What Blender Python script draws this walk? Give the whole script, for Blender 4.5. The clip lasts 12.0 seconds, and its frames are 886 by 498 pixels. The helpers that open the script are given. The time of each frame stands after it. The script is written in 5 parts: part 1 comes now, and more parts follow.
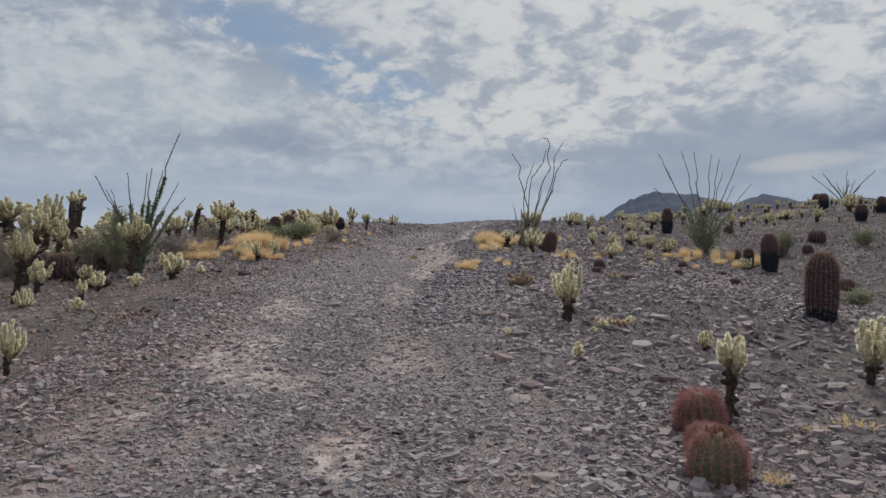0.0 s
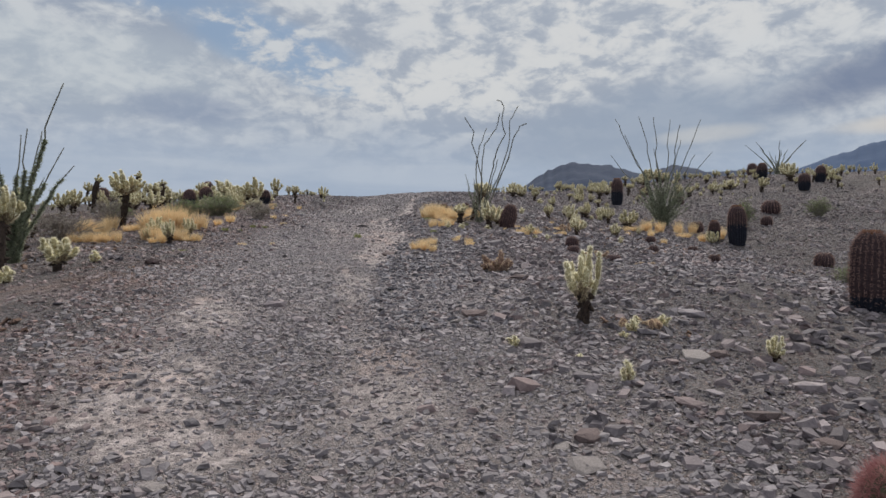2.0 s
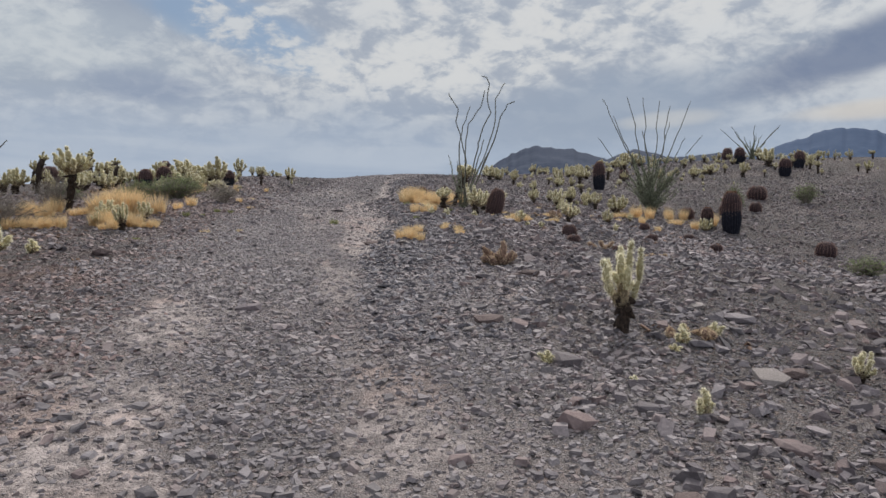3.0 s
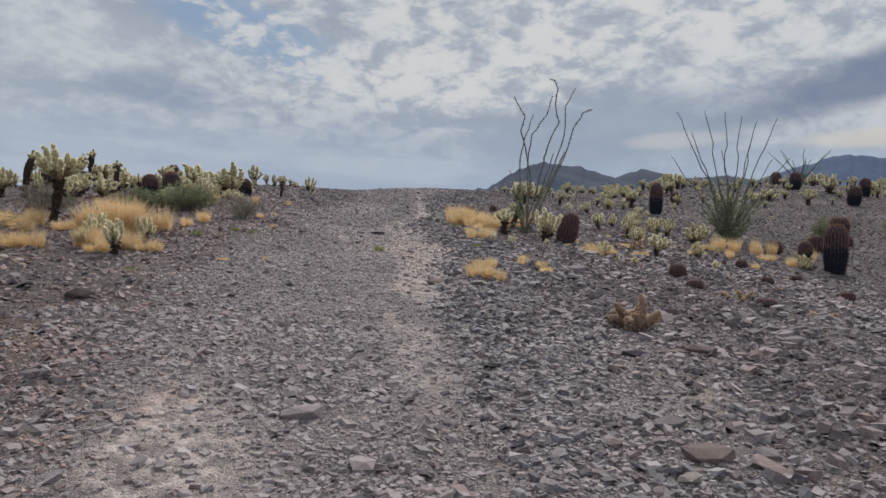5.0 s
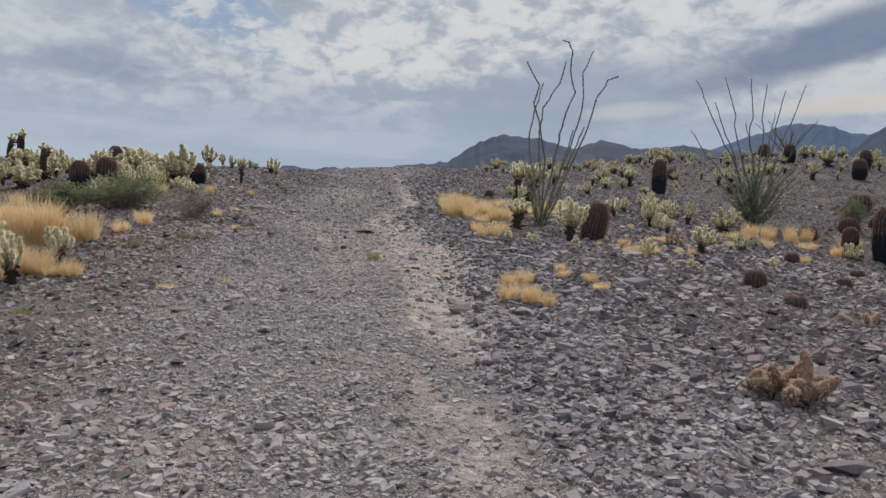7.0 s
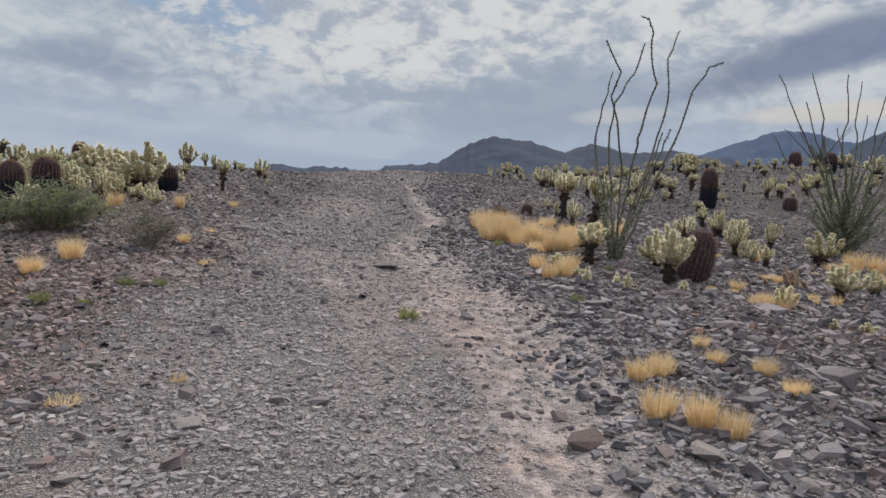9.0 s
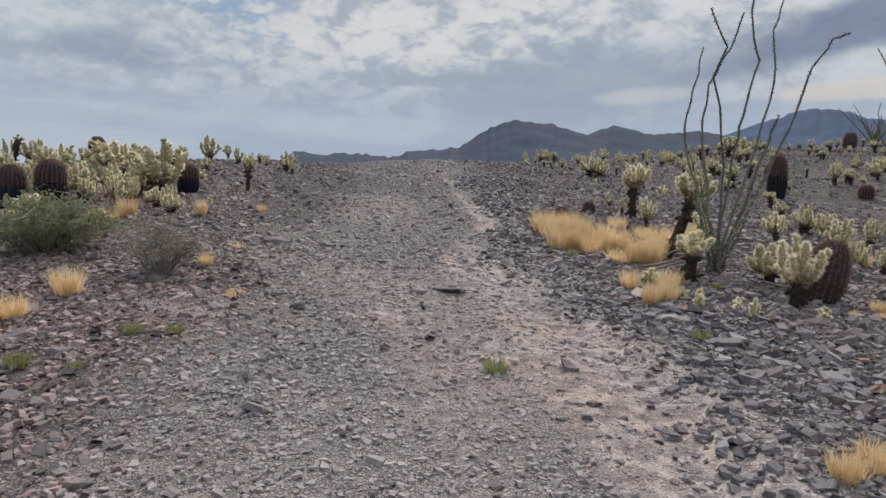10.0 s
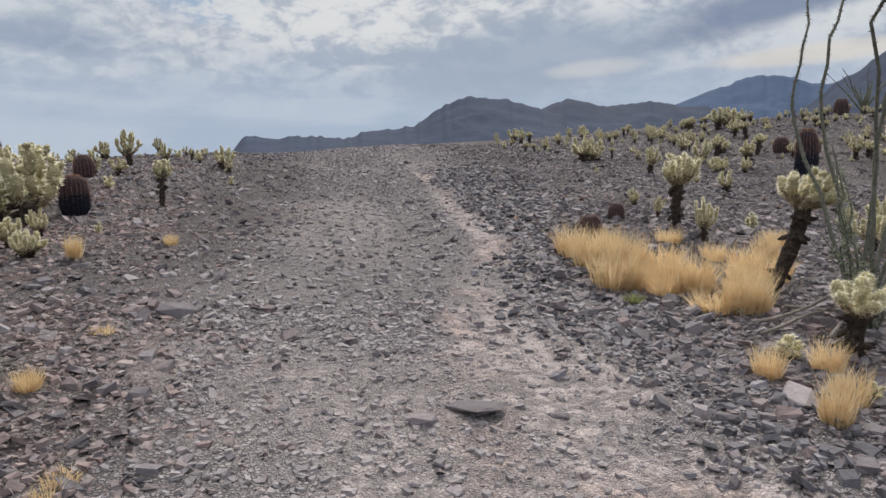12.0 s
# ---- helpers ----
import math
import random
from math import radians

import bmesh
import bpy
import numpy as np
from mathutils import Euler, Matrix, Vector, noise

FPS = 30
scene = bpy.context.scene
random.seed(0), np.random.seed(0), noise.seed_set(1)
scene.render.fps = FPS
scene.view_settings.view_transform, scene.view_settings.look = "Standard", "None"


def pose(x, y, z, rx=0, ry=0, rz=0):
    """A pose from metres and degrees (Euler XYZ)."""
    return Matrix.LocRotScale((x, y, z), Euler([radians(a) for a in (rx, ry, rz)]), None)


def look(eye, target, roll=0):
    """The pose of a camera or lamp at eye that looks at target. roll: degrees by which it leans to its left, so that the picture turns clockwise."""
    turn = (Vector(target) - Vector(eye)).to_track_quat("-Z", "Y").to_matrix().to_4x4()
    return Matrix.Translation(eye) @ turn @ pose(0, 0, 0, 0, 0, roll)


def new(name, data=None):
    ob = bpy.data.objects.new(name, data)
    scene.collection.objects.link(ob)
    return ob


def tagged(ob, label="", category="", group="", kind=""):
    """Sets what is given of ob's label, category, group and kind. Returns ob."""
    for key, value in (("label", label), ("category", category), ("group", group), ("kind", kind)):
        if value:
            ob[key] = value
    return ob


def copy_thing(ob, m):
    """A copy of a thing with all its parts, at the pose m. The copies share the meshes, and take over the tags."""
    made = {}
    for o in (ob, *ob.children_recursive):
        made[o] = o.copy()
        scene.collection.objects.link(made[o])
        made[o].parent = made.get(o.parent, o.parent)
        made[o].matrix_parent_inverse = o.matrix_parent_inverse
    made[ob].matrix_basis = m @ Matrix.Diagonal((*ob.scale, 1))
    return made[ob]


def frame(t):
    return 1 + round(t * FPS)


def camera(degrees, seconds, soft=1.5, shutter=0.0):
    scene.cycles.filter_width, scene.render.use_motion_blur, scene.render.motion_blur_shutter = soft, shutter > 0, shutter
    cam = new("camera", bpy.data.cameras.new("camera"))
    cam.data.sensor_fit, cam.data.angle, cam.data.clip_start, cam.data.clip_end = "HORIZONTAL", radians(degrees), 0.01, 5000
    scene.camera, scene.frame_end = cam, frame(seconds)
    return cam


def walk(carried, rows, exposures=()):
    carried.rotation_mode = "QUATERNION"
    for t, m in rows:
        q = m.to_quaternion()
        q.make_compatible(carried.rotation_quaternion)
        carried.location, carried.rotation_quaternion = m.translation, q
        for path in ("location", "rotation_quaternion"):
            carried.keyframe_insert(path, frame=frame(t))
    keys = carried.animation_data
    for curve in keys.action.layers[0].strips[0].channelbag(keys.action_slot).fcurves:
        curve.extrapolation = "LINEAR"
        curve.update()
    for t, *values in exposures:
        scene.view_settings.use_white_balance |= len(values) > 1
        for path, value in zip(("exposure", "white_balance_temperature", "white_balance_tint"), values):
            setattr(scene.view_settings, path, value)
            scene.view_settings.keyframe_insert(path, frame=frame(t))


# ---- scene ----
cam = camera(64.7, 12.0, soft=1.5)
PATH = [
    (0, (0.044, 0.105, 1.51), (0.041, 2.105, 1.509), 0.7),
    (0.5, (-0.114, 0.625, 1.576), (-0.063, 2.624, 1.56), -0.6),
    (1, (-0.231, 1.135, 1.6), (-0.12, 3.132, 1.564), -0.9),
    (1.5, (-0.382, 1.614, 1.603), (-0.214, 3.606, 1.549), -0.2),
    (2, (-0.498, 2.126, 1.608), (-0.274, 4.112, 1.527), 0.1),
    (2.5, (-0.608, 2.689, 1.62), (-0.392, 4.672, 1.474), -1.1),
    (3, (-0.754, 3.275, 1.653), (-0.425, 5.243, 1.523), 0.5),
    (3.2, (-0.817, 3.462, 1.689), (-0.463, 5.427, 1.579), 1.2),
    (4.8, (-1.274, 5.534, 1.773), (-0.96, 7.507, 1.677), 1.9),
    (5, (-1.305, 5.771, 1.811), (-0.986, 7.743, 1.717), 2.5),
    (5.5, (-1.352, 6.3, 1.844), (-1.04, 8.273, 1.741), 4.4),
    (6, (-1.4, 6.835, 1.87), (-1.101, 8.808, 1.742), 5.0),
    (6.5, (-1.454, 7.43, 1.93), (-1.131, 9.397, 1.777), 3.3),
    (6.7, (-1.491, 7.636, 1.985), (-1.126, 9.596, 1.828), 2.4),
    (8.3, (-1.566, 9.655, 2.213), (-0.989, 11.561, 2.023), 1.7),
    (8.5, (-1.576, 9.927, 2.241), (-1.034, 11.844, 2.063), 2.0),
    (9, (-1.589, 10.59, 2.228), (-1.126, 12.529, 2.067), 2.5),
    (9.5, (-1.646, 11.209, 2.311), (-1.231, 13.158, 2.137), 2.2),
    (10, (-1.729, 11.876, 2.388), (-1.326, 13.824, 2.182), 1.6),
    (10.5, (-1.711, 12.467, 2.406), (-1.279, 14.403, 2.157), 1.2),
    (11, (-1.682, 13.103, 2.485), (-1.227, 15.029, 2.197), 0.7),
    (11.5, (-1.594, 13.726, 2.576), (-1.044, 15.629, 2.299), 0.5),
    (12, (-1.473, 14.382, 2.629), (-0.96, 16.296, 2.364), -0.6),
]
walk(cam, [(t, look(eye, target, roll)) for t, eye, target, roll in PATH], ((0.0, -0.06), (3.0, 0.03), (5.0, -0.03), (8.5, 0.06), (9.0, 0.03), (10.5, 0.10), (11.5, 0.31), (12.0, 0.17)))

# ---- world, sun, exposure ----
SUN_AZ, SUN_EL = 24.0, 47.0     # degrees clockwise from +y, degrees above the level
SUN_DIR = Vector((math.sin(radians(SUN_AZ)) * math.cos(radians(SUN_EL)), math.cos(radians(SUN_AZ)) * math.cos(radians(SUN_EL)), math.sin(radians(SUN_EL))))

world = bpy.data.worlds.new("desert_sky")
world.use_nodes = True
scene.world = world


class Nodes:
    """A short hand for building a node tree."""

    def __init__(self, tree):
        self.tree = tree
        tree.nodes.clear()

    def add(self, kind, values=(), **settings):
        node = self.tree.nodes.new(kind)
        for key, value in settings.items():
            setattr(node, key, value)
        for key, value in dict(values).items():
            if isinstance(value, bpy.types.NodeSocket):
                self.tree.links.new(value, node.inputs[key])
            else:
                node.inputs[key].default_value = value
        return node

    def math(self, op, a, b=0.0, clamp=False):
        return self.add("ShaderNodeMath", {0: a, 1: b}, operation=op, use_clamp=clamp).outputs[0]

    def vec(self, op, a, b=(0, 0, 0)):
        node = self.add("ShaderNodeVectorMath", {0: a, 1: b}, operation=op)
        return node.outputs["Value"] if op in ("DOT_PRODUCT", "LENGTH") else node.outputs[0]

    def noise(self, vector, scale, detail=4.0, rough=0.55, warp=0.0):
        return self.add("ShaderNodeTexNoise", {"Vector": vector, "Scale": scale, "Detail": detail, "Roughness": rough, "Distortion": warp}).outputs[0]

    def ramp(self, value, lo, hi, to0=0.0, to1=1.0):
        return self.add("ShaderNodeMapRange", {0: value, 1: lo, 2: hi, 3: to0, 4: to1}, interpolation_type="SMOOTHSTEP").outputs[0]

    def mix(self, factor, a, b, blend="MIX"):
        node = self.add("ShaderNodeMix", {0: factor, 6: a, 7: b}, data_type="RGBA", blend_type=blend)
        return node.outputs[2]


def build_sky():
    n = Nodes(world.node_tree)
    ray = n.add("ShaderNodeTexCoord").outputs["Generated"]
    sky = n.add("ShaderNodeTexSky", sky_type="NISHITA", sun_disc=False, sun_elevation=radians(SUN_EL), sun_rotation=radians(SUN_AZ), altitude=300, dust_density=1.5)
    split = n.add("ShaderNodeSeparateXYZ", {0: ray})
    azimuth = n.math("MULTIPLY", n.math("ARCTAN2", split.outputs[0], split.outputs[1]), 180 / math.pi)
    rise = n.math("MULTIPLY", n.math("ARCSINE", split.outputs[2]), 180 / math.pi)
    flatter = n.vec("MULTIPLY", ray, (1.0, 1.0, 2.0))
    big = n.noise(flatter, 5.0, 4.0, 0.5, 0.5)
    puffs = n.noise(n.vec("ADD", flatter, (2.3, 0.7, 1.9)), 15.0, 7.0, 0.58, 0.35)
    cells = n.noise(n.vec("MULTIPLY", ray, (1.0, 1.0, 1.7)), 44.0, 4.0, 0.55, 0.5)
    ragged = n.math("SUBTRACT", n.noise(flatter, 7.0, 6.0, 0.6, 0.4), 0.5)

    def bank(az, el, wide, high, tilt=0.0, torn=3.0):
        """A cloud bank or gap round one direction; tilt: degrees that it climbs for each degree to the right."""
        off = n.math("SUBTRACT", azimuth, az)
        u = n.math("DIVIDE", off, wide)
        v = n.math("DIVIDE", n.math("SUBTRACT", n.math("SUBTRACT", rise, el), n.math("MULTIPLY", off, tilt)), high)
        d = n.math("ADD", n.math("MULTIPLY", u, u), n.math("MULTIPLY", v, v))
        return n.ramp(n.math("ADD", d, n.math("MULTIPLY", ragged, torn)), 1.6, 0.1)

    def over(base, mask, amount, tint):
        return n.mix(n.math("MULTIPLY", mask, amount), base, (*tint, 1))

    # the middle cloud: white puffs with grey-blue undersides, torn open to the blue in places
    lit = n.ramp(n.math("ADD", n.math("MULTIPLY", puffs, 0.55), n.math("ADD", n.math("MULTIPLY", cells, 0.20), n.math("MULTIPLY", big, 0.25))), 0.41, 0.59)
    colour = n.mix(lit, (3.1, 3.6, 4.45, 1), (5.4, 5.7, 6.05, 1))
    gaps = n.math("MAXIMUM", bank(-7, 13.6, 8, 2.2, -0.30), n.math("MAXIMUM", bank(-16, 17.0, 9, 2.0, -0.12), bank(-2, 11.0, 4, 1.2)))
    thin = n.math("MULTIPLY", gaps, n.ramp(lit, 0.25, 0.95, 1.0, 0.0))
    colour = n.mix(n.math("MULTIPLY", thin, 0.9), colour, n.mix(0.8, sky.outputs[0], (2.0, 2.95, 4.35, 1)))
    glow = n.math("POWER", n.math("MAXIMUM", n.vec("DOT_PRODUCT", ray, tuple(SUN_DIR)), 0.0), 9.0)
    colour = n.mix(n.math("MULTIPLY", glow, n.ramp(lit, 0.0, 1.0, 0.35, 1.0)), colour, (9.2, 9.0, 8.5, 1))
    # the cloud overhead, out of view, is thinner and brighter
    colour = n.mix(n.ramp(rise, 21.0, 45.0, 0.0, 0.85), colour, (7.2, 7.25, 7.3, 1))
    # smooth white sheet, the bright broken field towards the sun
    colour = over(colour, bank(-24, 11.0, 13, 3.2, 0.0, 2.0), 0.4, (5.0, 5.55, 5.95))
    bright = n.math("MULTIPLY", bank(8, 11.2, 13, 3.4, 0.10, 2.0), n.ramp(lit, 0.2, 0.9, 0.10, 0.9))
    colour = over(colour, bright, 0.9, (6.3, 6.4, 6.45))
    high_puffs = n.math("MULTIPLY", bank(20, 17.0, 22, 4.0, 0.0, 2.0), n.ramp(lit, 0.35, 1.0, 0.0, 0.8))
    colour = over(colour, high_puffs, 0.8, (6.3, 6.35, 6.4))
    # towards the level the sheets close up into pale blue-grey layers
    bands = n.noise(n.vec("MULTIPLY", ray, (1.6, 1.6, 13.0)), 1.7, 4.0, 0.5, 0.5)
    layer = n.mix(n.ramp(bands, 0.40, 0.62), (3.5, 4.2, 5.3, 1), (4.25, 4.85, 5.75, 1))
    colour = n.mix(n.ramp(n.math("ADD", rise, n.math("MULTIPLY", ragged, 5.0)), 3.0, 10.0, 0.95, 0.0), colour, layer)
    # a smooth grey veil of far rain with a slanting border, and darker banks
    colour = over(colour, bank(23, 7.6, 12, 2.9, 0.12, 1.3), 0.85, (3.0, 3.6, 4.55))
    colour = over(colour, bank(-13.8, 8.5, 4.4, 1.2, -0.05, 1.8), 0.6, (2.55, 3.1, 4.2))
    colour = over(colour, bank(12, 6.0, 5, 1.0, 0.0, 1.5), 0.4, (3.2, 3.8, 4.8))
    colour = over(colour, bank(27, 6.6, 3.6, 0.7, 0.08, 2.4), 0.5, (6.0, 5.95, 5.75))
    colour = over(colour, bank(43, 6.9, 7, 0.75, 0.05, 1.0), 0.75, (6.1, 5.75, 5.3))
    colour = over(colour, bank(42, 11.3, 11, 2.0, 0.26, 2.2), 0.9, (1.75, 2.2, 3.25))
    back = n.add("ShaderNodeBackground", {0: colour, 1: 0.1})
    n.tree.links.new(back.outputs[0], n.add("ShaderNodeOutputWorld").inputs[0])


build_sky()
sun = new("sun", bpy.data.lights.new("sun", "SUN"))
sun.data.energy, sun.data.angle, sun.data.color = 2.7, radians(16), (1.0, 0.94, 0.86)
sun.matrix_world = look(tuple(SUN_DIR * 60), (0, 0, 0))

# ---- materials ----


def material(name):
    m = bpy.data.materials.new(name)
    m.use_nodes = True
    return m, Nodes(m.node_tree)


def finish(n, colour, rough=0.9, bump=None, bump_size=0.01, translucent=0.0, spec=0.25):
    values = {"Base Color": colour, "Roughness": rough, "Specular IOR Level": spec}
    if bump is not None:
        values["Normal"] = n.add("ShaderNodeBump", {"Height": bump, "Strength": 1.0, "Distance": bump_size}).outputs[0]
    shader = n.add("ShaderNodeBsdfPrincipled", values).outputs[0]
    if translucent:
        through_light = n.add("ShaderNodeBsdfTranslucent", {0: colour}).outputs[0]
        shader = n.add("ShaderNodeMixShader", {0: translucent, 1: shader, 2: through_light}).outputs[0]
    n.tree.links.new(shader, n.add("ShaderNodeOutputMaterial").inputs[0])


def ground_material():
    m, n = material("stony_soil")
    place = n.add("ShaderNodeNewGeometry").outputs["Position"]
    dust = n.add("ShaderNodeAttribute", attribute_name="dust").outputs["Fac"]
    worn = n.add("ShaderNodeAttribute", attribute_name="worn").outputs["Fac"]
    warp = n.add("ShaderNodeTexNoise", {"Vector": place, "Scale": 26.0, "Detail": 3.0}).outputs["Color"]
    moved = n.vec("ADD", place, n.vec("MULTIPLY", warp, (0.035, 0.035, 0.035)))
    cells = n.add("ShaderNodeTexVoronoi", {"Vector": n.vec("MULTIPLY", moved, (1.0, 1.35, 1.0)), "Scale": 46.0, "Randomness": 1.0})
    rims = n.add("ShaderNodeTexVoronoi", {"Vector": n.vec("MULTIPLY", moved, (1.0, 1.35, 1.0)), "Scale": 46.0, "Randomness": 1.0}, feature="DISTANCE_TO_EDGE")
    coarse = n.add("ShaderNodeTexVoronoi", {"Vector": place, "Scale": 13.0, "Randomness": 1.0})
    tone = n.add("ShaderNodeSeparateColor", {0: cells.outputs["Color"]})
    tone2 = n.add("ShaderNodeSeparateColor", {0: coarse.outputs["Color"]})
    grain = n.noise(place, 120.0, 3.0, 0.6)
    wide = n.noise(place, 0.55, 4.0, 0.6)
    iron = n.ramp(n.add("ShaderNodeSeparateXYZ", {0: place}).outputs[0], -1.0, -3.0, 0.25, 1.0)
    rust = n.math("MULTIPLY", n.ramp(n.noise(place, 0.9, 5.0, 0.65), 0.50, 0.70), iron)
    chips = n.mix(n.ramp(tone.outputs[0], 0.0, 1.0), (0.066, 0.061, 0.067, 1), (0.275, 0.257, 0.266, 1))
    chips = n.mix(n.ramp(tone.outputs[1], 0.80, 0.86), chips, (0.28, 0.195, 0.165, 1))
    slabs = n.mix(tone2.outputs[0], (0.062, 0.056, 0.060, 1), (0.24, 0.218, 0.220, 1))
    chips = n.mix(0.45, chips, slabs)
    soil = n.mix(wide, (0.088, 0.080, 0.084, 1), (0.155, 0.140, 0.143, 1))
    chips = n.mix(n.ramp(rims.outputs[0], 0.0, 0.10, 0.55, 0.0), chips, soil)
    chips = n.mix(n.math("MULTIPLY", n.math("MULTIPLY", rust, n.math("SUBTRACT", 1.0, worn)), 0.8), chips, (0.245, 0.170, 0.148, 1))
    powder = n.mix(n.noise(place, 6.0, 5.0, 0.65), (0.45, 0.375, 0.365, 1), (0.67, 0.600, 0.592, 1))
    powder = n.mix(n.ramp(n.noise(place, 1.3, 3.0, 0.6), 0.50, 0.66, 0.0, 0.55), powder, (0.60, 0.435, 0.385, 1))
    flakes = n.add("ShaderNodeTexVoronoi", {"Vector": n.vec("MULTIPLY", moved, (1.0, 1.5, 1.0)), "Scale": 27.0, "Randomness": 1.0})
    flake = n.add("ShaderNodeSeparateColor", {0: flakes.outputs["Color"]})
    pale = n.mix(n.math("ADD", n.math("MULTIPLY", flake.outputs[0], 0.65), n.math("MULTIPLY", grain, 0.35)), (0.21, 0.193, 0.202, 1), (0.54, 0.505, 0.512, 1))
    chips = n.mix(n.math("MULTIPLY", worn, 0.8), chips, pale)
    cover = n.math("MULTIPLY", dust, n.ramp(n.noise(place, 9.0, 5.0, 0.7), 0.22, 0.66), True)
    colour = n.mix(cover, chips, powder)
    height = n.math("ADD", n.math("MULTIPLY", tone2.outputs[2], 0.7), n.math("MULTIPLY", n.ramp(rims.outputs[0], 0.0, 0.22), 0.7))
    height = n.math("ADD", height, n.math("ADD", n.math("MULTIPLY", tone.outputs[2], 0.8), n.math("MULTIPLY", grain, 0.2)))
    height = n.math("ADD", height, n.math("MULTIPLY", flake.outputs[2], 0.5))
    height = n.math("MULTIPLY", height, n.ramp(cover, 0.0, 1.0, 1.0, 0.25))
    finish(n, colour, 0.92, height, 0.03)
    return m


def stone_material(name, powder, rust, dust=(0.52, 0.488, 0.500)):
    """powder: how strongly the pale dust tint is mixed in, rising with y; rust: how much brown varnish; dust: the tint
    of the powder.
    """
    m, n = material(name)
    geo = n.add("ShaderNodeNewGeometry")
    pick = n.add("ShaderNodeMath", {0: geo.outputs["Random Per Island"], 1: n.add("ShaderNodeObjectInfo").outputs["Random"]}, operation="ADD").outputs[0]
    pick = n.math("FRACT", pick)
    colour = n.add("ShaderNodeValToRGB", {0: pick})
    steps = ((0.0, (0.058, 0.053, 0.063)), (0.18, (0.098, 0.090, 0.104)), (0.42, (0.168, 0.155, 0.174)), (0.64, (0.260, 0.243, 0.266)), (0.74, (0.165, 0.119, 0.116)), (0.82, (0.225, 0.161, 0.154)), (0.91, (0.320, 0.301, 0.320)), (1.0, (0.440, 0.416, 0.435)))
    while len(colour.color_ramp.elements) < len(steps):
        colour.color_ramp.elements.new(0.5)
    for element, (at, tint) in zip(colour.color_ramp.elements, steps):
        element.position, element.color = at, (*tint, 1)
    spots = n.noise(geo.outputs["Position"], 45.0, 5.0, 0.65)
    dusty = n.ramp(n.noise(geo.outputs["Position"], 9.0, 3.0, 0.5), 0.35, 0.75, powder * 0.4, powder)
    # the pale tint climbs with y: 0.35 at 3, full from 15
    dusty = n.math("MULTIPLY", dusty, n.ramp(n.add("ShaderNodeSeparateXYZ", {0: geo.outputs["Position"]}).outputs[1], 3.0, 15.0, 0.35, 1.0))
    brown = n.ramp(n.noise(geo.outputs["Position"], 0.7, 4.0, 0.6), 0.42, 0.62, 0.5 * rust, rust)
    tint = n.mix(n.ramp(spots, 0.3, 0.7), n.mix(0.3, colour.outputs[0], (0.03, 0.03, 0.033, 1)), n.mix(0.12, colour.outputs[0], (0.4, 0.38, 0.36, 1)))
    tint = n.mix(brown, tint, n.mix(1.0, tint, (1.34, 0.96, 0.82, 1), "MULTIPLY"))
    tint = n.mix(0.25, tint, (0.195, 0.184, 0.198, 1))
    tint = n.mix(1.0, tint, (0.985, 1.0, 1.035, 1), "MULTIPLY")
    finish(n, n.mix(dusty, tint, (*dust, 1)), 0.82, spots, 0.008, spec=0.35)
    return m


def plain_material(name, dark, light, scale, rough=0.85, bump_size=0.004, translucent=0.0, spread=0.25, ends=None):
    """A two-tone surface with fine grain; each thing is a little lighter or darker than the next. ends: another tint and how often."""
    m, n = material(name)
    place = n.add("ShaderNodeTexCoord").outputs["Object"]
    grain = n.noise(place, scale, 5.0, 0.65)
    colour = n.mix(n.ramp(grain, 0.28, 0.72), (*dark, 1), (*light, 1))
    if ends:
        colour = n.mix(n.ramp(n.noise(place, scale * 0.23, 3.0, 0.6), 0.5, 0.68, 0.0, ends[1]), colour, (*ends[0], 1))
    shift = n.math("ADD", n.math("MULTIPLY", n.add("ShaderNodeObjectInfo").outputs["Random"], spread), 1.0 - spread / 2)
    colour = n.mix(1.0, colour, n.add("ShaderNodeCombineColor", {0: shift, 1: shift, 2: shift}).outputs[0], "MULTIPLY")
    finish(n, colour, rough, grain, bump_size, translucent)
    return m


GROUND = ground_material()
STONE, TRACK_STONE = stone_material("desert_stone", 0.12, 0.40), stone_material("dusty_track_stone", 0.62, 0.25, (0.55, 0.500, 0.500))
BANK_STONE = stone_material("brown_varnished_stone", 0.46, 1.0, (0.43, 0.360, 0.338))
DARK_STONE = stone_material("dark_slate_stone", 0.0, 0.0)
PALE_STONE = plain_material("pale_pink_stone", (0.22, 0.192, 0.188), (0.38, 0.345, 0.34), 16, 0.85, 0.008)
BROWN_STONE = plain_material("purple_brown_stone", (0.11, 0.086, 0.087), (0.22, 0.170, 0.164), 16, 0.85, 0.008)
CHOLLA_SKIN = plain_material("cholla_skin", (0.28, 0.250, 0.130), (0.50, 0.450, 0.28), 30, 0.8, 0.004, 0.0)
CHOLLA_SPINE = plain_material("cholla_spine", (0.95, 0.90, 0.68), (0.99, 0.97, 0.85), 9, 0.6, 0.0, 0.7, 0.2)
OLD_SKIN = plain_material("old_cholla_joint", (0.10, 0.082, 0.055), (0.25, 0.20, 0.13), 25, 0.9, 0.004)
OLD_SPINE = plain_material("old_cholla_spine", (0.50, 0.42, 0.29), (0.72, 0.63, 0.45), 12, 0.8, 0.0, 0.4)
CHOLLA_TRUNK = plain_material("cholla_trunk", (0.020, 0.016, 0.015), (0.085, 0.062, 0.050), 28, 0.95, 0.012)
CHOLLA_BARK = plain_material("cholla_trunk_spine", (0.045, 0.034, 0.028), (0.14, 0.10, 0.075), 20, 0.9, 0.0)
